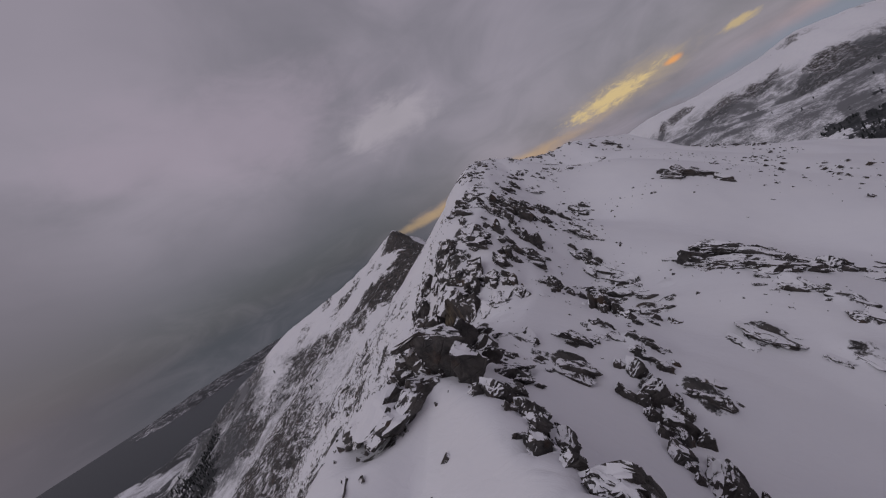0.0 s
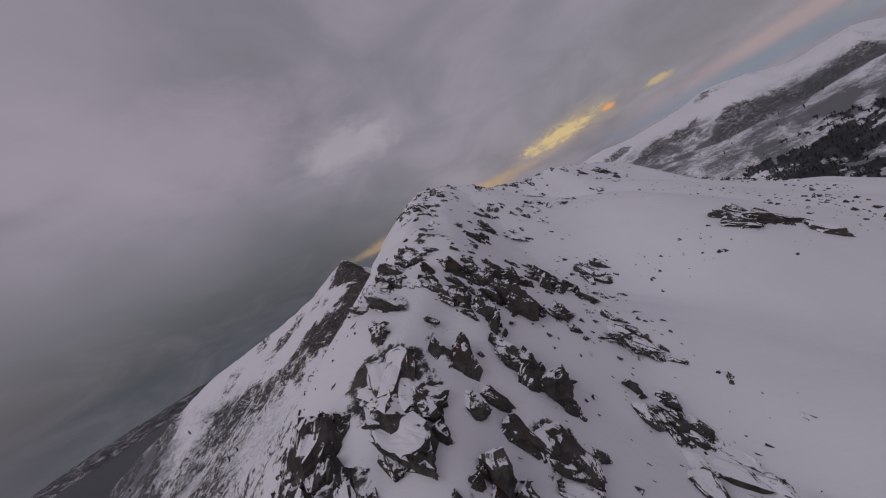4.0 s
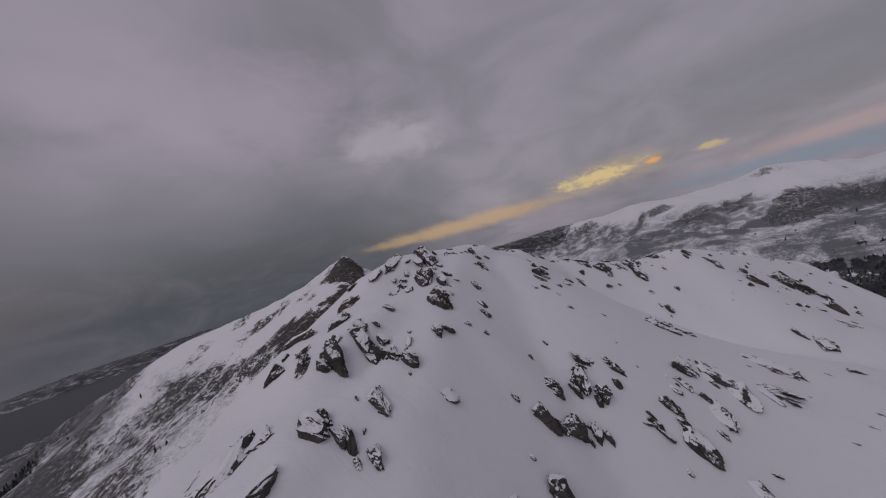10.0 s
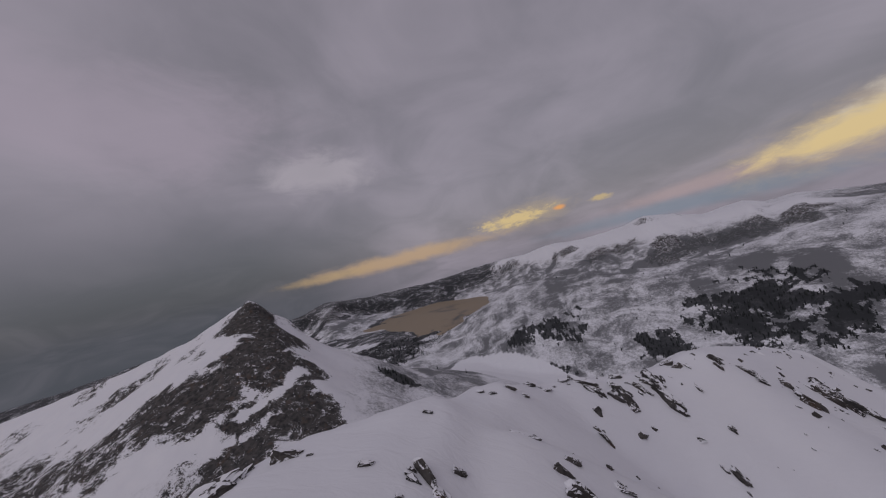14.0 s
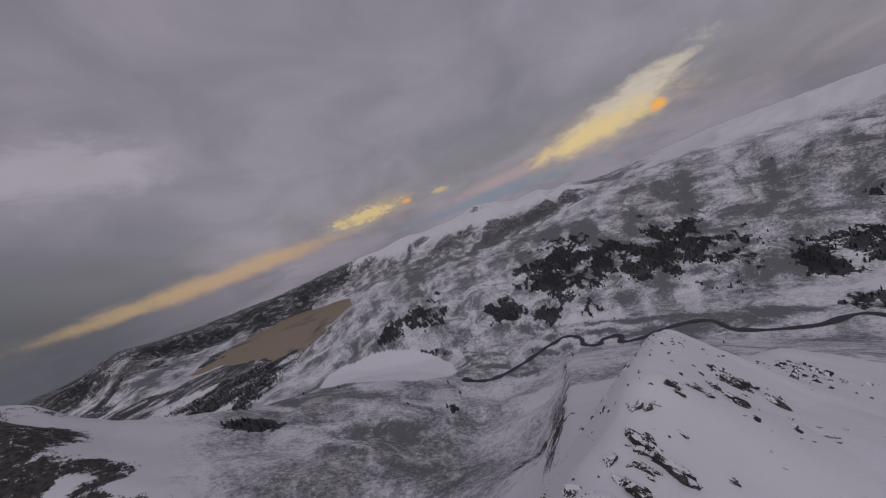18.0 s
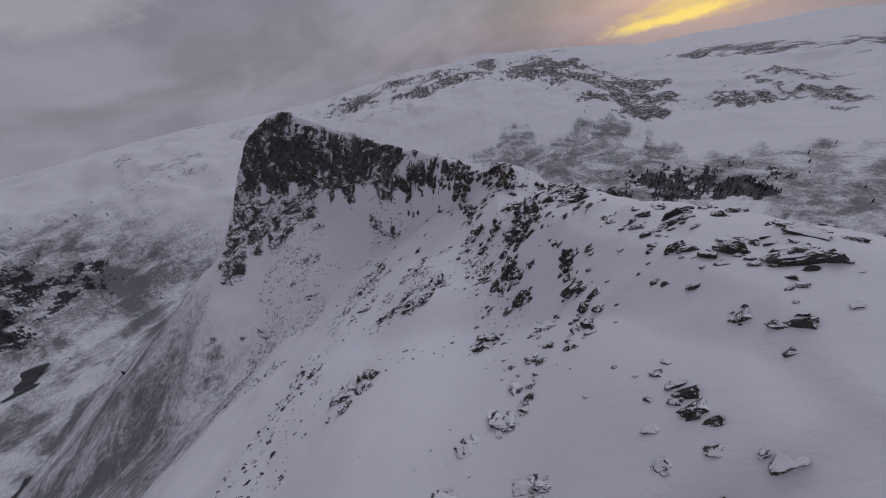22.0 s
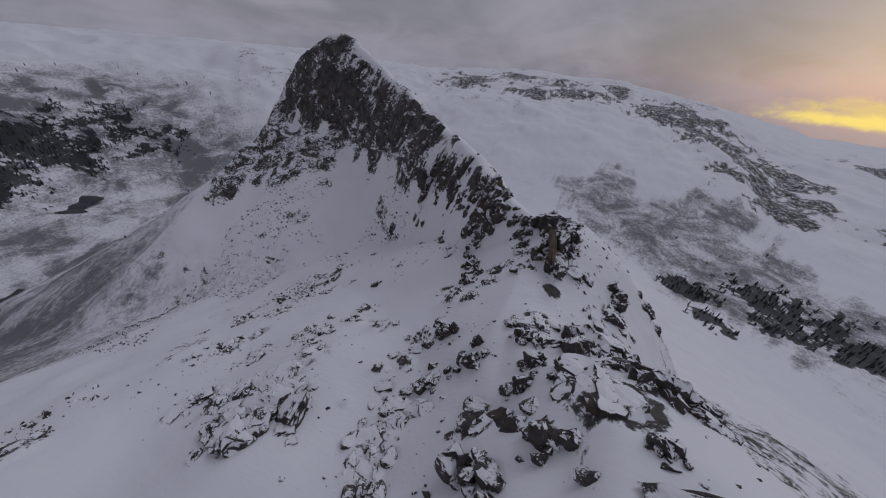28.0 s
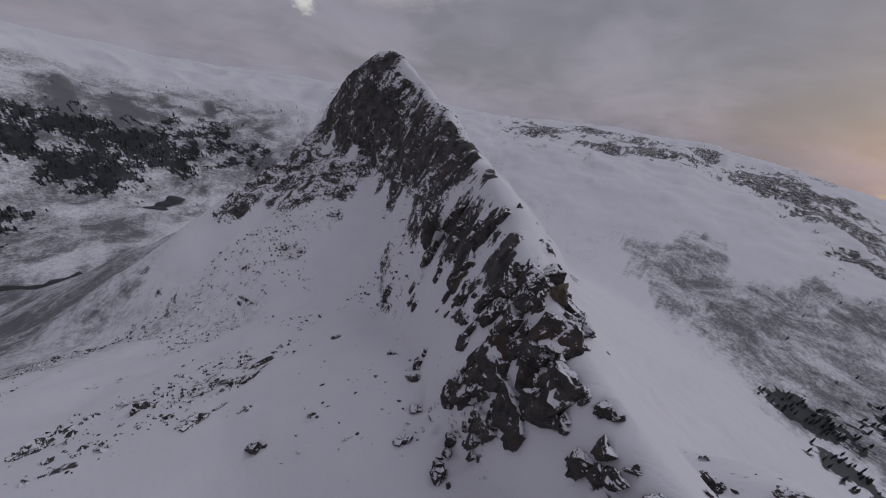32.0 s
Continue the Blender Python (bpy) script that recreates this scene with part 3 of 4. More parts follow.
DARK_FACE = [
    (-43.2, 107.8, 5.5, 3.3), (32.4, 108.7, 11.7, 3.9), (13.3, 110.4, 1.4, 2.7), (-31.5, 111.9, 12.6, 6.3), (-17.0, 112.7, 8.5, 3.2), (27.1, 112.9, 8.2, 3.3),
    (52.1, 114.4, 6.6, 1.8), (41.2, 115.7, 6.7, 4.4), (1.9, 116.1, 10.9, 4.1), (58.1, 116.6, 6.7, 3.4), (-24.9, 118.1, 4.4, 5.9), (-34.3, 118.3, 3.6, 3.6),
    (47.8, 120.1, 8.1, 4.1), (20.6, 120.2, 4.8, 1.6), (-16.1, 120.9, 5.9, 7.1), (-20.0, 122.8, 4.7, 3.6), (1.8, 123.2, 4.3, 1.4), (61.5, 124.5, 7.1, 2.8),
    (31.1, 124.5, 14.0, 4.5), (39.2, 125.0, 9.2, 3.5), (-2.8, 125.5, 6.9, 4.2), (-21.0, 126.6, 2.0, 6.7), (-37.2, 127.5, 5.3, 2.7), (-24.5, 129.9, 6.5, 2.6),
]
RIB_SLABS = [
    (-28.1, 130.3, 2.5, 1.5), (-39.3, 131.3, 7.5, 3.4), (-31.3, 131.4, 4.4, 1.9), (-24.2, 134.7, 2.9, 2.4), (-18.0, 135.0, 9.7, 6.9), (-11.3, 137.3, 5.0, 3.1),
    (-25.7, 137.7, 2.5, 2.0), (-2.2, 138.4, 10.8, 2.3), (-20.5, 138.7, 2.1, 2.1), (-23.1, 140.8, 3.1, 2.6), (-34.3, 141.5, 7.0, 2.8), (-17.5, 142.0, 3.4, 4.0),
    (-15.2, 143.0, 3.1, 2.5), (-31.0, 144.5, 3.7, 1.5), (-19.3, 144.8, 3.5, 2.3), (87.1, 145.2, 9.0, 3.6), (-34.7, 145.4, 3.5, 4.3), (-25.4, 145.5, 2.0, 0.9),
    (-11.9, 146.5, 3.4, 4.5), (-23.1, 148.1, 2.4, 0.5), (-10.2, 150.5, 7.8, 6.3), (-33.8, 151.0, 2.9, 1.1), (-24.1, 151.6, 2.3, 0.5), (-28.2, 153.8, 2.2, 0.7),
]
EAST_RIB = [
    (-20.6, 153.8, 0.7, 0.7), (-31.9, 153.8, 2.7, 1.8), (-33.5, 153.9, 1.9, 1.9), (-6.9, 154.1, 2.3, 4.5), (-38.8, 154.9, 1.8, 1.5), (-13.3, 155.5, 5.0, 2.0),
    (-30.0, 156.2, 1.3, 0.9), (-23.3, 156.4, 1.3, 1.8), (-7.0, 156.4, 1.7, 0.7), (-17.3, 156.7, 3.1, 1.9), (-33.6, 157.7, 3.0, 0.7), (-36.0, 157.8, 2.1, 0.8),
    (-2.1, 158.4, 3.1, 2.1), (-23.8, 159.5, 2.6, 1.0), (-32.2, 159.8, 2.0, 0.7), (-24.5, 161.7, 1.7, 0.7), (-12.1, 164.4, 6.8, 3.9), (-36.6, 165.5, 1.7, 1.7),
    (-34.5, 165.6, 2.9, 0.7), (-24.8, 166.9, 2.4, 4.8), (-23.1, 168.2, 1.9, 1.9), (-32.6, 168.8, 1.1, 1.3), (-34.2, 169.1, 3.3, 1.1), (-24.6, 169.5, 4.0, 3.2),
]
CREST_STEP = [
    (-23.5, 171.7, 2.0, 4.8), (-0.1, 172.2, 9.7, 4.9), (-42.5, 172.3, 5.4, 1.8), (-24.3, 172.8, 1.8, 1.2), (-28.1, 173.3, 3.7, 1.1), (-22.8, 175.0, 3.5, 2.2),
    (-27.8, 175.3, 1.8, 0.7), (-38.1, 175.4, 3.2, 1.9), (-35.7, 175.8, 2.5, 0.9), (-33.9, 176.0, 1.8, 1.8), (-23.3, 177.9, 1.9, 2.3), (-35.0, 179.2, 2.9, 2.0),
    (-25.8, 179.9, 1.9, 2.3), (-43.1, 180.4, 2.3, 1.5), (-21.8, 180.5, 5.6, 3.8), (47.6, 180.5, 14.0, 5.4), (-47.0, 180.6, 2.4, 1.8), (-40.3, 181.3, 3.7, 2.8),
    (-44.7, 182.2, 1.6, 1.4), (-30.5, 183.1, 1.7, 0.8), (-21.9, 183.9, 1.1, 1.1), (-34.1, 184.2, 2.3, 2.3), (-36.4, 184.4, 3.1, 1.7), (-39.0, 184.4, 4.2, 1.8),
]
LONG_SLABS = [
    (-14.9, 184.5, 7.5, 1.3), (-11.4, 184.9, 2.2, 1.1), (-48.0, 185.4, 3.3, 2.0), (-35.0, 186.4, 1.3, 0.5), (-38.6, 186.8, 1.2, 0.7), (-43.5, 187.0, 3.3, 1.9),
    (-35.5, 187.9, 0.7, 0.9), (-12.0, 188.3, 1.8, 4.2), (-23.4, 188.7, 3.4, 1.9), (-32.5, 189.0, 1.8, 2.2), (-38.3, 189.8, 1.5, 1.5), (-21.0, 190.0, 3.2, 2.4),
    (-31.7, 190.1, 1.4, 2.1), (-19.2, 191.6, 2.5, 1.7), (-30.2, 192.7, 1.0, 0.5), (-47.1, 193.3, 2.9, 1.9), (-28.4, 193.3, 0.8, 0.6), (-33.2, 193.3, 2.5, 2.0),
    (-22.5, 193.5, 3.1, 1.5), (-4.8, 194.3, 3.1, 1.0), (-33.7, 195.3, 2.5, 2.1), (-12.3, 195.3, 2.8, 0.7), (-40.5, 195.4, 1.5, 1.5), (-38.2, 195.7, 1.8, 1.6),
]
WEST_BLOCKS = [
    (-8.9, 195.9, 4.4, 1.9), (-19.3, 196.0, 3.2, 3.2), (-32.6, 196.3, 0.9, 1.7), (-28.9, 197.2, 1.7, 0.7), (-15.3, 197.8, 1.5, 1.5), (-33.1, 197.8, 0.7, 0.4),
    (-40.2, 198.0, 3.4, 1.5), (-48.8, 198.3, 1.9, 0.9), (-29.3, 198.6, 1.7, 0.6), (-18.7, 198.8, 2.7, 1.3), (-10.1, 198.8, 3.0, 1.0), (-36.6, 199.0, 4.0, 3.0),
    (-22.4, 199.4, 0.8, 1.9), (-14.5, 199.9, 2.6, 0.7), (-15.8, 200.3, 1.1, 1.1), (-32.7, 200.3, 0.9, 0.6), (-36.3, 200.9, 1.2, 1.0), (-34.2, 201.2, 1.7, 1.5),
    (-42.9, 201.5, 5.4, 2.0), (-4.6, 201.5, 4.1, 1.2), (-8.5, 201.5, 1.5, 2.5), (-30.5, 202.2, 1.9, 0.9), (-36.4, 202.4, 1.3, 0.8), (-7.0, 203.4, 2.7, 0.9),
]
MID_SLOPE = [
    (-35.9, 203.7, 1.3, 0.7), (-38.4, 205.3, 6.0, 2.5), (-6.1, 206.3, 3.3, 1.4), (-18.1, 208.5, 1.0, 0.4), (-1.4, 208.5, 6.4, 1.9), (-46.2, 208.8, 3.0, 1.8),
    (-35.6, 209.4, 1.3, 1.0), (-30.5, 209.8, 2.6, 1.1), (-13.4, 210.8, 0.8, 1.7), (5.6, 210.8, 5.3, 0.8), (-22.7, 210.9, 1.2, 0.5), (-33.8, 211.1, 0.6, 1.3),
    (-19.3, 211.2, 0.7, 1.8), (-21.1, 212.0, 1.6, 0.7), (-31.5, 212.5, 1.6, 1.4), (-36.6, 213.4, 1.1, 1.1), (-32.5, 213.4, 2.2, 1.4), (-49.0, 213.4, 5.5, 3.0),
    (-21.7, 214.3, 2.8, 1.0), (-18.8, 214.6, 1.1, 0.8), (-43.7, 215.3, 2.6, 1.6), (-30.5, 215.4, 1.2, 0.7), (9.0, 217.4, 8.1, 1.1), (-21.6, 217.5, 3.2, 1.6),
]
RING_SLOPE = [
    (-17.5, 217.7, 1.8, 0.7), (-2.6, 218.6, 3.4, 0.9), (-5.1, 219.0, 3.3, 1.1), (-33.1, 220.6, 1.0, 1.0), (-3.6, 221.0, 3.3, 1.1), (-17.0, 221.1, 2.0, 0.6),
    (-0.6, 221.1, 4.1, 0.9), (-20.9, 221.4, 1.6, 0.8), (-24.2, 223.3, 2.1, 0.7), (-26.9, 229.5, 1.0, 1.0), (-28.3, 229.6, 1.0, 1.0), (-24.5, 231.3, 1.6, 0.8),
    (-22.9, 231.7, 1.1, 0.8), (24.7, 232.3, 4.5, 1.4), (-13.5, 234.7, 2.7, 1.1), (2.9, 236.1, 2.8, 1.1), (-12.7, 237.6, 1.6, 1.2), (-21.3, 238.1, 2.0, 1.0),
    (-19.2, 238.7, 2.8, 0.7), (-10.9, 240.7, 2.4, 1.2), (6.7, 240.8, 1.5, 1.2), (-7.0, 241.7, 4.4, 1.8), (-15.4, 242.2, 2.3, 0.8), (34.6, 242.4, 5.0, 1.0),
]
RING_ROCKS = [
    (-12.2, 242.6, 4.1, 1.6), (-0.3, 243.6, 4.9, 2.5), (-3.5, 244.3, 2.8, 1.4), (-5.8, 246.4, 2.8, 1.1), (0.0, 246.5, 4.0, 2.7), (24.6, 248.0, 4.5, 3.0),
    (7.9, 249.3, 1.4, 0.9), (13.2, 249.7, 2.8, 0.9), (17.7, 249.7, 4.9, 1.2), (5.1, 250.7, 2.8, 2.2), (34.6, 252.9, 8.6, 2.6),
]

CREST_CHAIN = [
    (25.3, 0.3, 9.0, 5.0), (38.3, -8.7, 9.0, 5.0), (10.4, 21.4, 7.1, 3.5), (10.4, 24.7, 7.0, 3.5), (5.7, 23.7, 4.4, 4.4), (1.4, 28.5, 6.2, 3.1),
    (6.4, 28.9, 8.8, 2.8), (-2.9, 34.4, 6.7, 3.8), (7.7, 31.0, 6.9, 4.6), (1.5, 34.4, 6.3, 2.6), (4.5, 35.0, 4.5, 2.8), (-0.9, 22.0, 5.6, 2.3),
    (1.8, 30.5, 5.2, 2.6), (26.8, 6.6, 8.1, 4.8),
]
PLATES = [
    (-34.4, 125.3, 19.0, 8.9), (-37.5, 137.3, 9.1, 6.3), (-35.4, 143.1, 8.0, 5.1), (-24.6, 135.9, 10.3, 6.5), (-24.4, 131.4, 8.1, 3.0), (-19.9, 136.1, 6.7, 7.8), (-36.0, 132.7, 7.1, 4.5), (-16.7, 141.7, 7.7, 6.4),
]

# rock faces, woods and birch: place and width
HORN_ROCK = [
    (237, -151, 18, 48), (208, -147, 20, 38), (273, -155, 0, 77), (226, -136, -12, 68), (256, -137, -37, 56), (192, -131, -9, 49),
    (178, -123, -30, 40), (150, -107, -39, 37), (120, -93, -28, 45), (79, -63, -20, 33), (130, -93, -47, 23), (219, -143, 8, 41),
    (257, -145, -14, 58), (279, -142, -39, 33), (196, -129, -17, 43), (148, -116, -15, 27), (217, -124, -39, 28), (262, -153, 6, 71),
    (241, -131, -38, 65), (199, -126, -30, 52),
]
HORN_WALL = [
    (145, -104, -40, 26), (97, -75, -22, 24), (60, -45, -20, 13), (41, -28, -19, 8), (64, -36, -46, 13), (35, -7, -37, 9),
    (20, 5, -26, 7), (26, 4, -35, 6), (47, -23, -36, 19), (29, 1, -36, 17), (9, 23, -26, 14), (-25, 58, -28, 9),
    (-25, 71, -32, 8), (111, -83, -31, 34), (75, -56, -27, 29), (40, -13, -37, 24), (15, 15, -26, 16),
]
MASSIF_CRAGS = [
    (273, -2244, -116, 218), (67, -2283, -102, 267), (-170, -2339, -95, 277), (-503, -2256, -143, 327), (-656, -2202, -168, 376), (-761, -1982, -212, 310),
    (-872, -1898, -267, 354), (-831, -1517, -313, 263), (-857, -1354, -350, 177), (758, -2150, -111, 217), (-556, -2336, -141, 293), (-702, -2199, -167, 333),
    (-810, -1965, -217, 311), (-872, -1698, -301, 244), (-878, -1456, -344, 185), (758, -2166, -103, 178),
]
NORTH_BIRCH = [
    (-179, 816, -217, 73), (-114, 758, -248, 90), (-59, 690, -263, 93), (-13, 653, -289, 91), (44, 776, -321, 98), (79, 752, -339, 85),
    (-36, 793, -286, 84), (-102, 624, -228, 63), (0, 588, -280, 55), (-182, 730, -207, 43), (161, 869, -379, 88),
]
FLANK_ROCK = [
    (-426, 657, -39, 58), (-451, 617, -61, 69), (-483, 578, -80, 70), (-510, 550, -100, 84), (-573, 540, -117, 105), (-680, 550, -146, 123),
    (-812, 561, -183, 147), (-932, 554, -206, 147), (-756, 691, -100, 70), (-921, 687, -117, 80),
]
HORN_LEDGES = [
    (299, -123, -64, 52), (253, -112, -70, 62), (210, -106, -66, 42), (310, -99, -84, 52), (276, -95, -91, 56), (237, -92, -81, 36),
    (299, -64, -109, 41), (274, -75, -106, 31), (230, -77, -91, 21), (270, -114, -75, 51), (205, -97, -74, 31), (296, -73, -105, 40),
    (240, -81, -91, 40), (295, -43, -121, 26), (306, -76, -101, 53), (283, -111, -78, 69),
]
PEAK_ROCK = [
    (-467, 731, 9, 78), (-423, 726, -5, 49), (-387, 683, -39, 102), (-401, 635, -58, 110), (-346, 641, -75, 83), (-416, 593, -83, 99),
    (-460, 580, -82, 93), (-360, 570, -109, 59), (-294, 584, -122, 73), (-266, 585, -133, 53), (-240, 570, -150, 34), (-330, 534, -135, 55),
    (-335, 509, -147, 55), (-327, 486, -159, 54), (-314, 611, -101, 58),
]
PEAK_LEDGES = [
    (-567, 715, -24, 58), (-673, 758, -44, 68), (-646, 546, -143, 125), (-528, 540, -110, 77), (-657, 487, -175, 94), (-389, 505, -136, 50),
    (-368, 697, -44, 45), (-336, 683, -73, 43), (-384, 469, -154, 50), (-510, 590, -74, 50), (-845, 757, -65, 62), (-526, 764, 13, 56),
    (-501, 669, -27, 38), (-462, 719, 1, 59), (-478, 598, -69, 53), (-561, 555, -105, 56), (-635, 532, -150, 60), (-568, 525, -125, 55),
]
PEAK_BAND = [
    (-362, 573, -107, 20), (-348, 588, -103, 19), (-335, 606, -96, 19), (-326, 626, -91, 20), (-322, 648, -85, 20),
]
SNOWFIELDS = [
    (110, -65, -68, 31), (86, -37, -82, 28), (128, -70, -90, 33), (67, -29, -65, 21), (155, -96, -72, 18), (182, -104, -73, 19),
    (40, 1, -60, 18), (268, -133, -56, 16), (219, -118, -55, 14), (125, -79, -67, 15), (157, -91, -83, 27), (146, -74, -94, 25),
    (101, -54, -76, 17), (171, -85, -86, 18), (84, -36, -82, 15), (-17, -334, -219, 68), (-56, -320, -237, 69), (-103, -374, -267, 60),
]
MASSIF_ROCK = [
    (796, -2442, -108, 307), (490, -2714, -60, 272), (112, -2589, -76, 255), (-257, -2700, -66, 213), (-629, -2452, -119, 300), (-805, -2288, -173, 288),
    (-892, -2043, -246, 267), (-1029, -1798, -322, 251), (-1001, -1462, -354, 182), (-1901, -2521, -311, 315), (-2205, -2466, -348, 466), (-1667, -1579, -353, 236),
    (-1306, -1350, -393, 195), (-1533, -1200, -413, 164), (-2764, -2201, -433, 365), (790, -2487, -98, 266),
]
EAST_LEDGES = [
    (209, -12, -131, 31), (202, 9, -146, 37), (211, 24, -154, 38), (245, 28, -163, 42), (292, 21, -160, 31), (145, 66, -124, 14),
    (92, 112, -82, 7), (90, 43, -96, 22), (127, -73, -81, 22), (28, 120, -51, 7), (70, 99, -76, 11), (71, -27, -76, 28),
    (85, 41, -93, 20), (27, 120, -51, 10), (134, -75, -91, 36), (96, 104, -85, 20), (201, 0, -140, 45), (350, -34, -152, 58),
    (186, -64, -99, 22), (189, -41, -113, 27), (184, -74, -94, 19),
]
NORTH_CRAGS = [
    (32, 291, -39, 12), (33, 317, -63, 22), (94, 479, -236, 59), (5, 252, 0, 3), (52, 348, -90, 25), (34, 293, -40, 13),
]
WEST_CLIFF = [
    (-1076, 462, -274, 136), (-1113, 402, -305, 164), (-794, 316, -283, 86), (-1219, 568, -226, 155), (-1148, 463, -275, 171), (-961, 434, -280, 104),
    (-1431, 628, -235, 155), (-1491, 528, -315, 198),
]
MASSIF_BIRCH = [
    (-229, -1101, -346, 195), (-372, -1009, -372, 212), (-526, -922, -396, 234), (-662, -789, -417, 231), (-772, -660, -427, 230), (-917, -603, -427, 272),
    (-1052, -513, -428, 292), (-1114, -404, -427, 299), (-835, -356, -424, 171), (-615, -1152, -352, 166), (-104, -1078, -344, 113), (-188, -981, -374, 171),
    (-272, -923, -387, 190), (-332, -862, -399, 186), (-287, -1054, -360, 140), (-386, -1006, -372, 117), (-518, -995, -381, 200), (-555, -924, -397, 196),
    (-392, -728, -419, 156), (-483, -712, -423, 186), (-592, -740, -423, 228), (-666, -701, -424, 237),
]
WEST_STREAKS = [
    (-798, 582, -170, 108), (-643, 563, -134, 73), (-519, 544, -106, 60), (-881, 572, -189, 119), (-1281, 686, -165, 141), (-518, 588, -78, 49),
    (-459, 564, -90, 57), (-542, 549, -106, 77), (-658, 548, -143, 92), (-732, 724, -74, 70),
]
FAR_ROCK = [
    (1583, 2618, -256, 257), (1783, 2592, -235, 297), (2068, 2522, -215, 289), (2256, 2415, -184, 237), (1380, 2507, -290, 204), (1912, 2490, -255, 203),
    (2433, 2428, -184, 159), (-1510, 3817, -306, 314), (-1683, 3435, -232, 336), (-2146, 3726, -325, 244), (1030, 3388, -142, 224), (1092, 3002, -217, 296),
    (484, 3985, -224, 265), (-1204, 4010, -402, 265), (1345, 2906, -194, 191),
]
WOODS_NORTH = [
    (719, 1216, -321, 171), (706, 1285, -301, 100), (824, 1180, -294, 203), (875, 1077, -303, 151), (851, 1017, -339, 123), (759, 1048, -354, 140),
    (710, 1105, -350, 116), (684, 1033, -377, 89), (585, 1028, -405, 84), (519, 1175, -380, 132), (335, 1403, -339, 94), (272, 1494, -315, 74),
    (986, 964, -321, 133), (904, 921, -360, 125), (979, 892, -355, 157), (945, 836, -380, 102), (1095, 825, -353, 142), (-233, 833, -181, 50),
    (-722, 1955, -430, 177), (-1282, 2726, -430, 157), (-214, 837, -197, 50), (192, 1243, -412, 52), (107, 804, -350, 46),
]
WOODS_MID = [
    (872, 1119, -293, 213), (792, 1216, -297, 143), (851, 1010, -341, 112), (708, 1075, -359, 129), (669, 956, -403, 100), (999, 879, -354, 141),
    (1039, 793, -371, 94), (1371, 333, -307, 233), (1316, 263, -346, 258), (1308, 403, -349, 167), (1229, 187, -405, 195), (1089, 332, -427, 147),
    (949, 387, -423, 130), (1079, 559, -409, 95), (1364, 194, -321, 150), (273, 1463, -327, 144), (141, 1480, -348, 121),
]
WOODS_EAST = [
    (1520, 12, -287, 227), (1548, -117, -272, 292), (1508, -249, -301, 282), (1514, -413, -284, 252), (1409, -129, -346, 266), (1433, -317, -337, 209),
    (1435, -466, -308, 151), (1377, -39, -360, 146), (1481, -86, -307, 229), (1468, -289, -328, 293), (1343, -491, -336, 200), (1388, -84, -355, 136),
    (1345, 245, -326, 237), (1285, 345, -366, 258), (1201, 430, -391, 224), (1152, 512, -394, 148), (1242, 258, -392, 173), (1117, 568, -395, 148),
    (1114, 903, -336, 262), (1047, 729, -382, 204),
]
MASSIF_WOODS = [
    (-586, -684, -428, 125), (-670, -728, -422, 89), (-691, -574, -427, 83), (-765, -546, -427, 86), (-947, -197, -424, 185), (-1409, -406, -433, 202),
    (-433, -661, -425, 115), (-544, -731, -423, 109), (-420, -561, -419, 71), (-740, -626, -428, 169), (-614, -643, -429, 132),
]
BIRCH = [
    (-93, 748, -256, 134), (-30, 743, -291, 114), (-155, 844, -243, 90), (11, 526, -182, 45), (-210, 901, -225, 73), (441, 119, -268, 65),
    (432, 25, -239, 44), (287, 61, -199, 35), (293, 24, -184, 39), (268, -3, -161, 27),
]

patches(bare, HORN_ROCK, 0.72)
patches(bare, HORN_WALL, 0.72)
patches(bare, HORN_LEDGES, 0.56, 1.0, ragged, 1.6)
patches(bare, FLANK_ROCK, 0.48, 1.0, ragged, 1.3)
patches(bare, EAST_LEDGES, 0.38, 1.0, ragged, 1.1, 1.1)
patches(bare, WEST_CLIFF, 0.66, 0.8, ragged, 1.2)
patches(bare, WEST_STREAKS, 0.62, 0.8, ragged, 1.3)
patches(bare, NORTH_CRAGS, 0.62, 1.0, ragged)
patches(bare, PEAK_ROCK, 0.74, 1.0, ragged, 1.35, 0.9)
patches(bare, PEAK_LEDGES, 0.50, 1.0, ragged, 1.1, 1.0)
patches(bare, FAR_ROCK, 0.62, 1.0, chutes, 1.3, 1.1)
for band in PEAK_BAND + SNOWFIELDS:
    d = np.sqrt((XX - band[0]) ** 2 + (YY - band[1]) ** 2 + (ZZ - band[2]) ** 2) / (0.5 * band[3])
    bare = bare * (0.15 + 0.85 * smooth(d + 0.4 * ragged, 0.6, 1.3))
high_rock = smooth(fbm(XX, YY, 260, 4, 121), 0.05, 0.3) * smooth(ZZ, -110, -30) * smooth(RR, 1000, 1400)
bare = np.maximum(bare, high_rock * (0.25 + 0.35 * smooth(slope, 0.25, 0.6)))
# the southern massif: clean snowfields, with rock and birch in bands
south = smooth(-YY - 0.35 * np.abs(XX), 150, 500) * smooth(RR, 700, 900)
bare = bare * (1 - 0.75 * south)
lee = np.maximum(smooth(-YY, 20, 120) * smooth(60 - XX, 0, 60), 0.2 * smooth(-30 - XX, 0, 40) * smooth(90 - YY, 0, 80)) * (1 - smooth(RR, 800, 900))
bare = bare * (1 - 0.75 * lee)
patches(bare, MASSIF_ROCK, 0.60, 1.0, tattered, 1.5, 2.2)
patches(bare, MASSIF_CRAGS, 0.62, 1.0, tattered, 1.4, 1.8)
bare = np.maximum(bare, 0.46 * south * smooth(chutes + 0.6 * ragged_far, 0.12, 0.5) * smooth(ZZ, -240, -140))
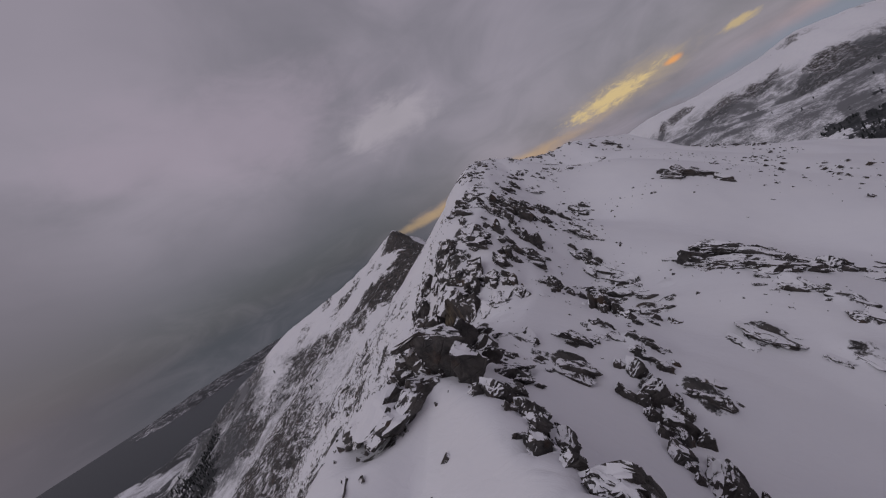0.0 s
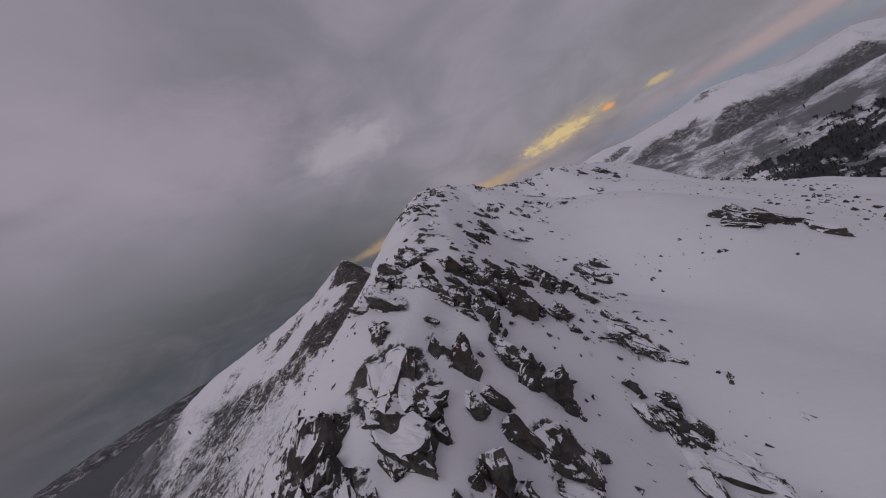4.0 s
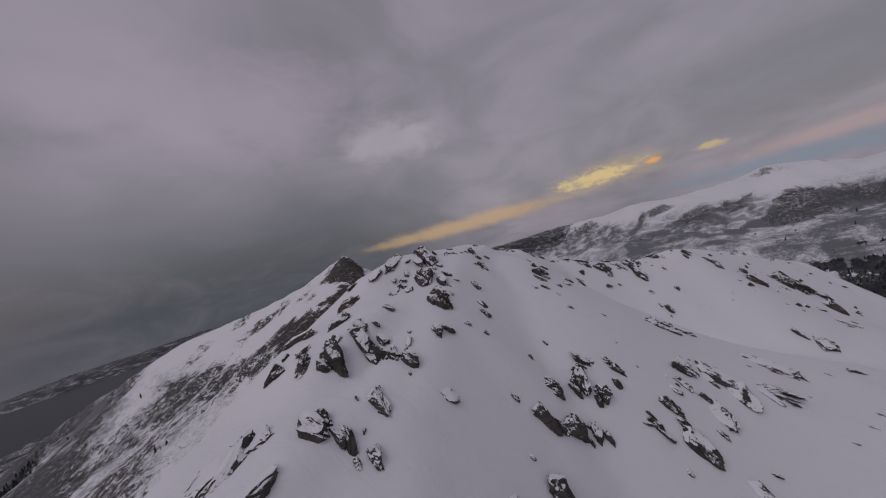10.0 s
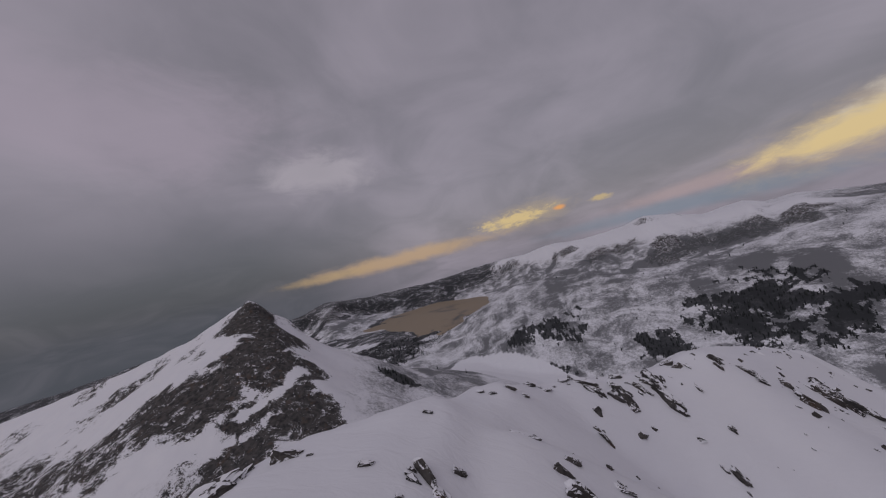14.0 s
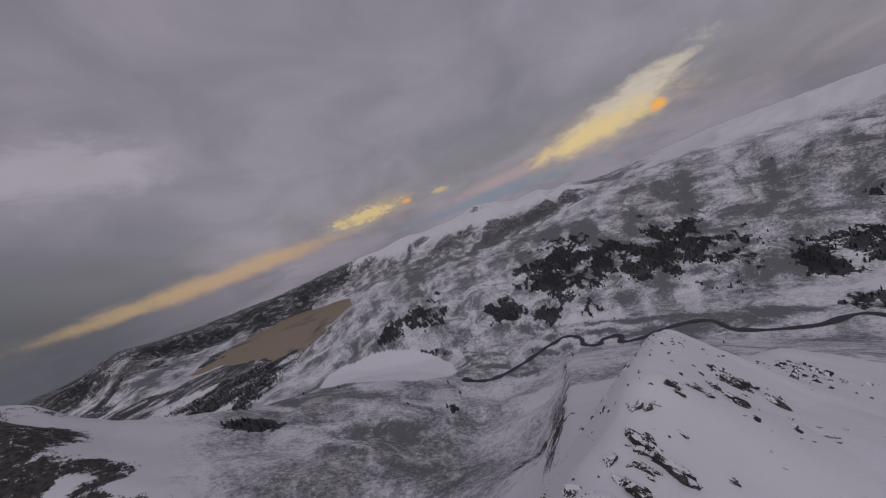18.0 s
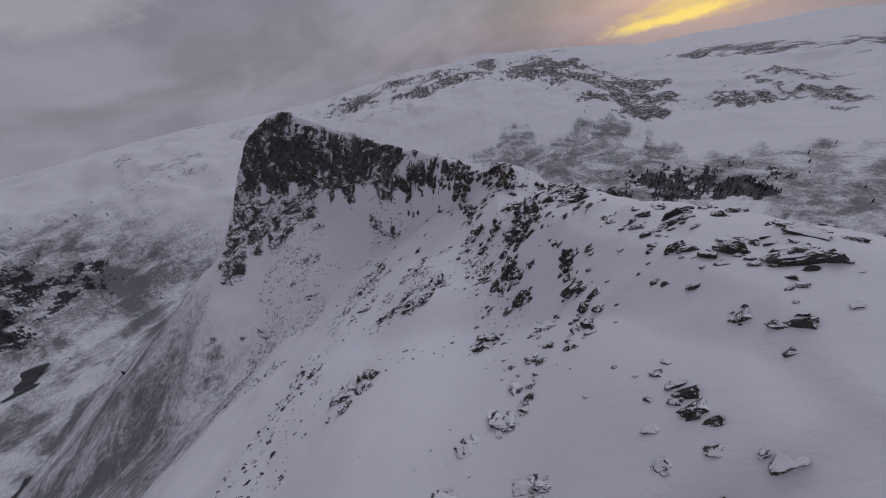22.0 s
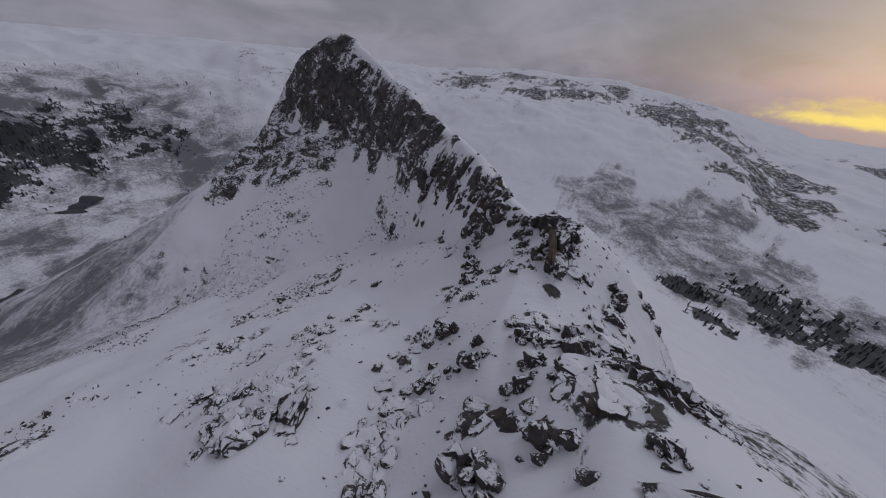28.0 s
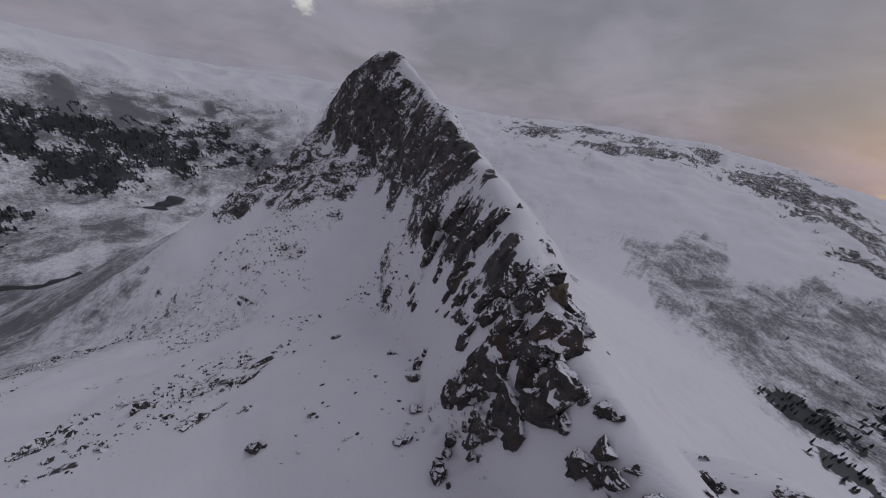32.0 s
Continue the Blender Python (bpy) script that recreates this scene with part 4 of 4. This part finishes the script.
for places in (BEAK_END, FIN_RIDGE, LOWER_CREST, OCHRE_CREST, BROKEN_CREST, DARK_FACE, RIB_SLABS, EAST_RIB):
    patches(bare, [(x, y, height_at(x, y), 1.3 * w) for x, y, w, h in places], 0.60, 1.0, ragged)
frozen = np.hypot(((XX - 20) * 0.55 - (YY - 1290) * 0.83) / 350, ((XX - 20) * 0.83 + (YY - 1290) * 0.55) / 125) + 0.25 * fbm(XX, YY, 200, 3, 131)
field = smooth(frozen, 0.95, 1.0)
low = smooth(-ZZ + 30 * broad, 90, 200) * field * (1 - 0.75 * smooth(RR, 1800, 2300) * smooth(ZZ, -260, -170))
clump = fbm(XX, YY, 330, 5, 101, 0.6)
west = smooth(-XX + 0.3 * YY, 700, 1100) * smooth(YY, -300, 100)
wood_and_murk = smooth(clump, -0.12, 0.05) * smooth(-ZZ, 250, 320) * west * field * 0.72
# far western shore darkened all over, in place of mist and cloud shade
wood_and_murk = np.maximum(wood_and_murk, 0.72 * smooth(RR, 3600, 4000) * west)
patches(wood_and_murk, WOODS_NORTH, 0.9, 1.0, tattered, 1.0, 2.4)
patches(wood_and_murk, WOODS_MID, 0.9, 1.0, tattered, 1.0, 2.4)
patches(wood_and_murk, MASSIF_WOODS, 0.9, 1.0, tattered, 1.0, 2.4)
patches(wood_and_murk, WOODS_EAST, 0.78, 1.0, tattered, 0.8, 2.4)
scrub = low * (0.62 + 0.38 * smooth(fbm(XX, YY, 210, 4, 111), -0.3, 0.3)) * (1 - 0.3 * smooth(-ZZ, 412, 426))
scrub = scrub * (1 - smooth(RR, 650, 850) * (1 - (0.72 + 0.55 * smooth(chutes, -0.25, 0.3))))
banks = fbm(0.87 * XX + 0.5 * YY, 0.28 * (0.5 * XX - 0.87 * YY), 80, 5, 211, 0.6)
scrub = np.maximum(scrub, (1.2 - 0.6 * smooth(XX, 850, 1050)) * smooth(banks, 0.05, 0.3) * smooth(-ZZ, 370, 405) * field * smooth(XX, -300, 100))
westward = smooth(-XX - 0.25 * (YY - 200), 40, 120) * (1 - smooth(RR, 750, 1000)) * smooth(np.hypot(XX + 400, YY - 680), 180, 420)
scrub = scrub * (1 - 0.7 * westward) * (1 + 0.35 * smooth(XX, 200, 500) * smooth(RR, 900, 1100))
bare = np.maximum(bare, westward * (1 - 0.8 * lee) * (0.46 * smooth(-ZZ + 30 * broad, 4, 55) + 0.16 * smooth(-ZZ + 40 * broad, 80, 150)))
patches(scrub, BIRCH, 1.25, 1.0, ragged_far)
birchwood = smooth(XX + 0.1 * YY, 250, 450) * smooth(RR, 930, 1050) * (1 - smooth(RR, 2000, 2300)) * smooth(ZZ, -424, -410) * field
scrub = np.maximum(scrub, birchwood * (0.86 + 0.3 * chutes + 0.3 * ragged_far) * (0.7 + 0.3 * smooth(-ZZ, 170, 300)))
wood_and_murk = wood_and_murk * field
scrub = scrub * (1 + 0.25 * smooth(YY, 400, 600) * smooth(RR, 650, 800))
scrub = scrub * (1 - 0.8 * south) * (1 - 0.7 * lee)
patches(scrub, MASSIF_BIRCH, 0.95, 1.0, chutes, 1.5, 1.0)
patches(scrub, NORTH_BIRCH, 0.62, 1.0, ragged_far, 1.1)
# bare rock stands rough
craggy = np.clip(bare * 1.6, 0, 1) * (1 - smooth(RR, 900, 1200))
ZZ = ZZ + craggy * (2.6 * (0.5 - np.abs(fbm(XX + 0.5 * ZZ, YY, 26, 4, 181, 0.6)) * 2) + 1.2 * fbm(XX, YY - 0.7 * ZZ, 7, 3, 191))
ground_mesh = sheet("ground", XX, YY, ZZ)
for name, values in (("bare", bare), ("wood_and_murk", wood_and_murk), ("scrub", scrub)):
    ground_mesh.attributes.new(name, "FLOAT", "POINT").data.foreach_set("value", values.astype(np.float32).ravel())
ground_mesh.materials.append(snow_ground)
ground = tagged(new("ground", ground_mesh), "snow-covered mountain ridge, valley and far slopes", "ground", kind="structure")


# fjord
W = spaced([(-4900, 90), (1500, 90)])
V = spaced([(-300, 90), (5000, 90)])
wx, wy = np.meshgrid(W, V)
water_mesh = sheet("water", wx, wy, np.full(wx.shape, FLOOR - 9.0))
water_mesh.materials.append(water_mat)
tagged(new("water", water_mesh), "dark calm fjord reflecting the evening sky", "water", kind="structure")


# ---- river and lake on the valley floor ----
def curve_through(points, steps):
    got = []
    for i in range(len(points) - 1):
        p0, p1, p2, p3 = (Vector(points[min(max(k, 0), len(points) - 1)]) for k in (i - 1, i, i + 1, i + 2))
        for q in range(steps):
            t = q / steps
            got.append(0.5 * ((2 * p1) + (p2 - p0) * t + (2 * p0 - 5 * p1 + 4 * p2 - p3) * t * t + (3 * p1 - p0 - 3 * p2 + p3) * t * t * t))
    return got


def ribbon(name, line, wide, lift):
    """A strip laid on the ground along a line."""
    line = np.array([(p.x, p.y) for p in line])
    d = np.gradient(line, axis=0)
    d /= np.linalg.norm(d, axis=1)[:, None]
    side = np.stack([-d[:, 1], d[:, 0]], -1)
    k = np.arange(len(line))
    w = wide * (0.8 + 0.35 * np.sin(k * 0.7) * np.sin(k * 0.23 + 1))
    rows = np.stack([line + side * (w * u)[:, None] for u in (-0.5, -0.2, 0.2, 0.5)], 1)
    z = land(rows[..., 0], rows[..., 1])[0]
    return sheet(name, rows[..., 0], rows[..., 1], np.repeat(z.max(1)[:, None], 4, 1) + lift)


RIVER = [(190, 960), (235, 915), (300, 908), (400, 915), (464, 917), (515, 890), (520, 850), (495, 815), (505, 780), (540, 790), (575, 765), (545, 743), (590, 707), (660, 690), (720, 640), (690, 570), (760, 483), (840, 440), (800, 350), (799, 281), (850, 230), (888, 185), (840, 113), (805, 80), (813, 30)]
river_mesh = ribbon("water", curve_through(RIVER, 10), 16, 1.2)
river_mesh.materials.append(river_mat)
tagged(new("river", river_mesh), "dark open river winding through the snowy valley", "river", kind="structure")
lake_line = curve_through([(1165, -165), (1190, -200), (1205, -250)], 10)
lake_mesh = ribbon("water", lake_line, 62, 1.5)
lake_mesh.materials.append(river_mat)
tagged(new("lake", lake_mesh), "small dark pond in the snowy valley", "lake", kind="structure")

# ---- spruce woods on the valley sides ----
rng = np.random.default_rng(4)
verts, faces = [], []
tries = rng.uniform((-1600, -1300), (2300, 2300), (220000, 2))
ci, cj = np.clip(np.searchsorted(gx, tries[:, 0]), 1, nx - 1), np.clip(np.searchsorted(gy, tries[:, 1]), 1, ny - 1)
tz = ZZ[cj, ci]
tr = np.hypot(tries[:, 0], tries[:, 1] - 200)
luck = rng.random(len(tries))
keep = (wood_and_murk[cj, ci] * field[cj, ci] > 0.35 + 0.3 * luck) & (tr < 2400) & (tz > -436)
keep |= (luck < 0.006) & (scrub[cj, ci] > 0.4) & (tz > -436) & (tr > 650)
tries, tz = tries[keep][:7000], land(tries[keep][:7000, 0], tries[keep][:7000, 1])[0]
for (x, y), z in zip(tries, tz):
    tall, wide = rng.uniform(7, 15), rng.uniform(2.2, 4.0)
    turn = rng.uniform(0, 6.28)
    for lo, hi, w in ((-0.5, 0.62, 1.0), (0.3, 1.0, 0.62)):
        k = len(verts)
        for q in range(5):
            a = turn + q * 1.2566
            verts.append((x + wide * w * math.cos(a) * rng.uniform(0.8, 1.2), y + wide * w * math.sin(a) * rng.uniform(0.8, 1.2), z + tall * lo))
        verts.append((x, y, z + tall * hi))
        faces += [(k + q, k + (q + 1) % 5, k + 5) for q in range(5)]
woods_mesh = bpy.data.meshes.new("woods")
woods_mesh.from_pydata(verts, [], faces)
woods_mesh.materials.append(tree_mat)
tagged(new("spruce_woods", woods_mesh), "dark spruce stands on the snowy valley sides", "trees", kind="stuff")

# ---- rocks ----


def stone_mesh(seed, flat=1.0):
    """An angular block about 1 across, broken along flat faces, standing on z = 0."""
    r = random.Random(seed)
    bm = bmesh.new()
    for _ in range(20):
        p = Vector((r.gauss(0, 1), r.gauss(0, 1), r.gauss(0, 1))).normalized()
        p = Vector([math.copysign(abs(v) ** 0.62, v) for v in p]) * r.uniform(0.72, 1.0)
        taper = 1.0 - 0.38 * p.x
        p = Vector((p.x, p.y * taper, p.z * taper))
        bm.verts.new((p.x * 0.5, p.y * 0.5, p.z * 0.5 * flat))
    hull = bmesh.ops.convex_hull(bm, input=bm.verts)
    bmesh.ops.delete(bm, geom=[v for v in bm.verts if not v.link_faces], context="VERTS")
    bmesh.ops.dissolve_limit(bm, angle_limit=0.2, verts=bm.verts, edges=bm.edges)
    bmesh.ops.triangulate(bm, faces=bm.faces)
    bmesh.ops.subdivide_edges(bm, edges=bm.edges, cuts=5, use_grid_fill=True)
    off = Vector((seed * 3.7, seed * 1.3, 0))
    for v in bm.verts:
        c = noise.cell_vector(v.co * 4.0 + off) - Vector((0.5, 0.5, 0.5))
        bed = noise.noise(Vector((v.co.x * 1.5, v.co.y * 2.5, v.co.z * 9.0)) + off)
        v.co += Vector((v.co.x, v.co.y, 0.0)) * (0.16 * (round(bed * 4) / 4))
        v.co += (noise.noise_vector(v.co * 2.3 + off) * 0.08) + c * 0.05 + noise.noise_vector(v.co * 11.0 + off) * 0.03
    me = bpy.data.meshes.new("stone")
    bm.to_mesh(me)
    bm.free()
    me.materials.append(rock_mat)
    return me


STONES = [stone_mesh(k) for k in range(16)]
OCHRE_STONES = [m.copy() for m in STONES[:2]]
for m in OCHRE_STONES:
    m.materials[0] = ochre_mat
dice = random.Random(11)


def fall_line(x, y):
    """The way down the slope at a place, and how steep it is."""
    z = land(np.array([x, x + 2, x - 2, x, x]), np.array([y, y, y, y + 2, y - 2]))[0]
    return Vector(((z[2] - z[1]) / 4, (z[4] - z[3]) / 4)), float(z[0])


def slab_pose(x, y, z, length, wide, thick, bearing, dip, lean):
    m = Matrix.Translation((x, y, z)) @ Matrix.Rotation(bearing, 4, "Z") @ Matrix.Rotation(dip, 4, "Y") @ Matrix.Rotation(lean, 4, "X")
    return m @ Matrix.Diagonal((length, wide, thick, 1))


def outcrop(x, y, wide, high, meshes=STONES, label="", spread=1.0, blocky=False):
    """Broken slabs of bedrock that stand out of the snow, dipping down the slope."""
    down, z = fall_line(x, y)
    steep = math.atan(down.length)
    bearing = math.atan2(down.y, down.x) if down.length > 0.05 else 0.0
    high = max(high, wide * 0.2)
    if wide < 2.0:
        ob = new("boulder", dice.choice(meshes))
        thick = min(max(high, 0.45), 0.55 * wide)
        ob.matrix_world = slab_pose(x, y, z + thick * 0.04, wide * 1.25, wide * dice.uniform(0.5, 0.85), thick, bearing + dice.uniform(-0.5, 0.5), 0.7 * steep + dice.gauss(0, 0.12), dice.gauss(0, 0.2))
        return tagged(ob, label or "single dark angular boulder capped with snow", "boulder", "boulders on the ridge")
    base = new("rock_outcrop")
    base.matrix_world = Matrix.Translation((x, y, z))
    count = max(4, min(16, int(3 + wide * high / 2.5)))
    for k in range(count):
        main = k == 0
        ox, oy = (0, 0) if main else (dice.gauss(0, wide * 0.30 * spread), dice.gauss(0, wide * 0.26 * spread))
        size = 1.0 if main else 0.2 + 0.6 * dice.random() ** 1.5
        length = wide * size * dice.uniform(1.0, 1.25)
        thick = max(0.45, high * size * dice.uniform(0.9, 1.25))
        broad_ = length * (dice.uniform(0.5, 0.8) if blocky else dice.uniform(0.35, 0.6))
        px, py = x + ox, y + oy
        pz = height_at(px, py)
        ob = new("main_block" if main else "slab" if size > 0.4 else "splinter", dice.choice(meshes))
        ob.parent = base
        if blocky:
            # thick beds that break off facing south and dip down the eastern flank
            m = slab_pose(px, py, pz - thick * 0.12, length, broad_, thick * 1.2, bearing + dice.gauss(0, 0.25), 0.75 * steep + dice.gauss(0, 0.1), dice.gauss(-0.28, 0.12))
        else:
            m = slab_pose(px, py, pz - thick * 0.06, length, broad_, thick, bearing + dice.gauss(0, 0.28), 0.82 * steep + dice.gauss(0, 0.1), dice.gauss(-0.1, 0.2))
        ob.matrix_basis = Matrix.Translation((-x, -y, -z)) @ m
    return tagged(base, label or "dark broken gneiss slabs jutting from the snow", "rock outcrop", "outcrops on the ridge")


def plate_group(x, y, wide, high):
    """A great plate of bedrock with a bare broken front, and two or three lesser ones against it."""
    down, z = fall_line(x, y)
    bearing = 0.35 * math.atan2(down.y, down.x)
    steep = math.atan(down.x * math.cos(bearing) + down.y * math.sin(bearing))
    wide, high = 0.72 * min(wide, 12.5), 0.8 * min(high, 5.5)
    base = new("rock_outcrop")
    base.matrix_world = Matrix.Translation((x, y, z))
    for k in range(4):
        size = (1.0, 0.62, 0.45, 0.32)[k]
        ox, oy = (0, 0) if k == 0 else (dice.gauss(0, wide * 0.34), dice.gauss(0, wide * 0.30))
        length, thick = wide * size * dice.uniform(0.95, 1.15), max(0.8, high * size * dice.uniform(0.75, 0.95))
        pz = height_at(x + ox, y + oy)
        ob = new("main_plate" if k == 0 else "plate", STONES[dice.randrange(16)])
        ob.parent = base
        m = slab_pose(x + ox, y + oy, pz + thick * 0.06, length, length * dice.uniform(0.55, 0.75), thick, bearing + dice.gauss(0, 0.22), steep + dice.uniform(0.12, 0.3), dice.gauss(-0.3, 0.1))
        ob.matrix_basis = Matrix.Translation((-x, -y, -z)) @ m
    return tagged(base, "great dark bedrock plate with a bare broken front", "rock outcrop", "outcrops on the ridge")


def crag(label, pieces, category="rock outcrop"):
    """A named rock mass, piece by piece: part, stone, place, size, bearing, dip, lean in degrees."""
    x, y, z = pieces[0][2]
    base = new("crag")
    base.matrix_world = Matrix.Translation((x, y, z))
    for name, mesh, at, size, turn, dip, lean in pieces:
        ob = new(name, mesh)
        ob.parent = base
        ob.matrix_basis = Matrix.Translation((-x, -y, -z)) @ slab_pose(*at, *size, radians(turn), radians(dip), radians(lean))
    return tagged(base, label, category, "outcrops on the ridge")


crag("tall smooth ochre slab leaning against dark blocks on the crest", [
    ("slab", OCHRE_STONES[0], (-22.4, 60.5, -24.5), (12.5, 2.4, 5.2), 104, 42, 4), ("dark_block", STONES[3], (-24.5, 58, -23.5), (7, 3.5, 5), 95, 30, -10),
    ("dark_block", STONES[5], (-20.2, 57, -25), (6, 2.6, 5), 70, 35, -12), ("dark_block", STONES[7], (-25.5, 66.5, -28), (5, 3.5, 4), 80, 25, 5), ("splinter", STONES[9], (-19.5, 62, -28), (3, 1.6, 2.2), 30, 20, 0)])
crag("dark triangular crag with a beak-like slab jutting westward", [
    ("main_block", STONES[2], (-19, 48, -22.6), (7.5, 4.2, 8), 5, -4, -8), ("beak", STONES[4], (-22.4, 47.4, -19.9), (9, 3.0, 1.9), 183, 8, 6),
    ("dark_block", STONES[6], (-15.5, 46.5, -24.5), (5, 4, 5), 20, 20, -12), ("dark_block", STONES[8], (-21.5, 44, -25), (5.5, 4.5, 6), 70, 5, -10), ("splinter", STONES[10], (-14.5, 51, -26.5), (3, 2, 2.5), 10, 25, 0)])
crag("ribbed dark-brown cliff rising out of the snow below the horn", [
    ("column", STONES[k % 16], (36 + 3.2 * k, -24 + 0.9 * k - 5 * (k % 3), -31 - 2.1 * k), (5.5, 5.0, 11 + 2 * (k % 4)), 40 * k, 8, -8) for k in range(9)])
crag("square ochre-faced block among dark rocks on the crest", [
    ("block", OCHRE_STONES[1], (2.5, 22.5, -23), (3.6, 3.6, 4.6), 15, 5, -8), ("dark_block", STONES[11], (4.5, 19.5, -22.5), (4.5, 4, 4.5), 40, 8, 0), ("dark_block", STONES[12], (-1, 25.5, -24.5), (4, 3, 3.5), 0, 15, -10)])
for places, text in ((CREST_CHAIN, "dark angular blocks piled along the narrow crest"),
                     (BEAK_END, "dark jagged slabs along the narrow southern crest"),
                     (FIN_RIDGE, "dark jagged slabs along the narrow southern crest"),
                     (LOWER_CREST, "large dark rust-stained blocks with snow on their tops"),
                     (OCHRE_CREST, "large dark rust-stained blocks with snow on their tops"),
                     (BROKEN_CREST, "broken dark blocks with snow between them on the crest"),
                     (DARK_FACE, "jagged dark slabs in a chain down the snowy flank"),
                     (RIB_SLABS, "jagged dark slabs in a chain down the snowy flank"),
                     (EAST_RIB, "tilted dark slabs breaking through the crest snow"),
                     (CREST_STEP, "dark snow-dusted slabs lying on the snow slope"),
                     (LONG_SLABS, "dark snow-dusted slabs lying on the snow slope"),
                     (WEST_BLOCKS, "piled dark blocks below the snowy summit"),
                     (MID_SLOPE, "low dark rocks round the snowy summit dome"),
                     (RING_SLOPE, "low dark rocks round the snowy summit dome"),
                     (RING_ROCKS, "dark broken rocks on the edge of the snow shoulder")):
    for x, y, w, h in places:
        outcrop(x, y, w, h, label=text, blocky=y < 125)

for place in PLATES:
    plate_group(*place)

# single stones strewn over the snow
strewn = random.Random(23)
made = 0
while made < 215:
    x, y = strewn.uniform(-45, 70), strewn.uniform(-20, 262)
    if strewn.random() > 0.15 + 0.85 * max(0.0, float(fbm(np.array([x]), np.array([y]), 24, 3, 141)[0]) * 2.5):
        continue
    if x > 6 and 60 < y < 205 and strewn.random() > 0.1:
        continue
    size = 0.45 + 1.1 * strewn.random() ** 2.5
    ob = new("boulder", STONES[strewn.randrange(16)])
    down, z = fall_line(x, y)
    ob.matrix_world = slab_pose(x, y, z - size * 0.04, size * strewn.uniform(1.2, 2.2), size * strewn.uniform(0.5, 0.8), size * strewn.uniform(0.4, 0.65), math.atan2(down.y, down.x) + strewn.uniform(-0.6, 0.6), strewn.uniform(0.1, 0.6), strewn.uniform(-0.3, 0.3))
    tagged(ob, "small dark stone poking out of the snow", "boulder", "stones strewn on the snow")
    made += 1

# scree and splinters too small to tell apart
seedling = np.random.default_rng(9)
spots = np.concatenate([seedling.uniform((-70, -30), (110, 275), (9000, 2)), seedling.uniform((60, -130), (250, 110), (8000, 2)), seedling.uniform((-110, 30), (-30, 260), (5000, 2))])
dens = fbm(spots[:, 0], spots[:, 1], 34, 4, 151)
clean = (spots[:, 0] > 6) & (spots[:, 0] < 60) & (spots[:, 1] > 60) & (spots[:, 1] < 205)
spots = spots[dens + seedling.uniform(-0.25, 0.25, len(dens)) > 0.20 + 0.4 * clean][:7000]
sz, _ = land(spots[:, 0], spots[:, 1])
verts, faces = [], []
for (x, y), z in zip(spots, sz):
    size = (0.22 + 0.75 * seedling.random() ** 3) * (2.0 if x > 75 or y < -15 else 1.0)
    k = len(verts)
    a = seedling.uniform(0, 6.28)
    for q in range(5):
        b_ = a + q * 1.2566 + seedling.uniform(-0.3, 0.3)
        w = size * seedling.uniform(0.5, 1.1)
        verts.append((x + w * math.cos(b_) * 1.4, y + w * math.sin(b_) * 0.8, z - 0.25))
    verts.append((x + seedling.uniform(-0.3, 0.3) * size, y + seedling.uniform(-0.3, 0.3) * size, z + size * seedling.uniform(0.4, 0.8)))
    verts.append((x + seedling.uniform(-0.6, 0.6) * size, y + seedling.uniform(-0.6, 0.6) * size, z + size * seedling.uniform(0.3, 0.6)))
    faces += [(k, k + 1, k + 5), (k + 1, k + 2, k + 5), (k + 2, k + 6, k + 5), (k + 2, k + 3, k + 6), (k + 3, k + 4, k + 6), (k + 4, k + 5, k + 6), (k + 4, k, k + 5)]
scree_mesh = bpy.data.meshes.new("scree")
scree_mesh.from_pydata(verts, [], faces)
scree_mesh.materials.append(rock_mat)
tagged(new("scree", scree_mesh), "small dark stones scattered over the snow slopes", "stones", kind="stuff")
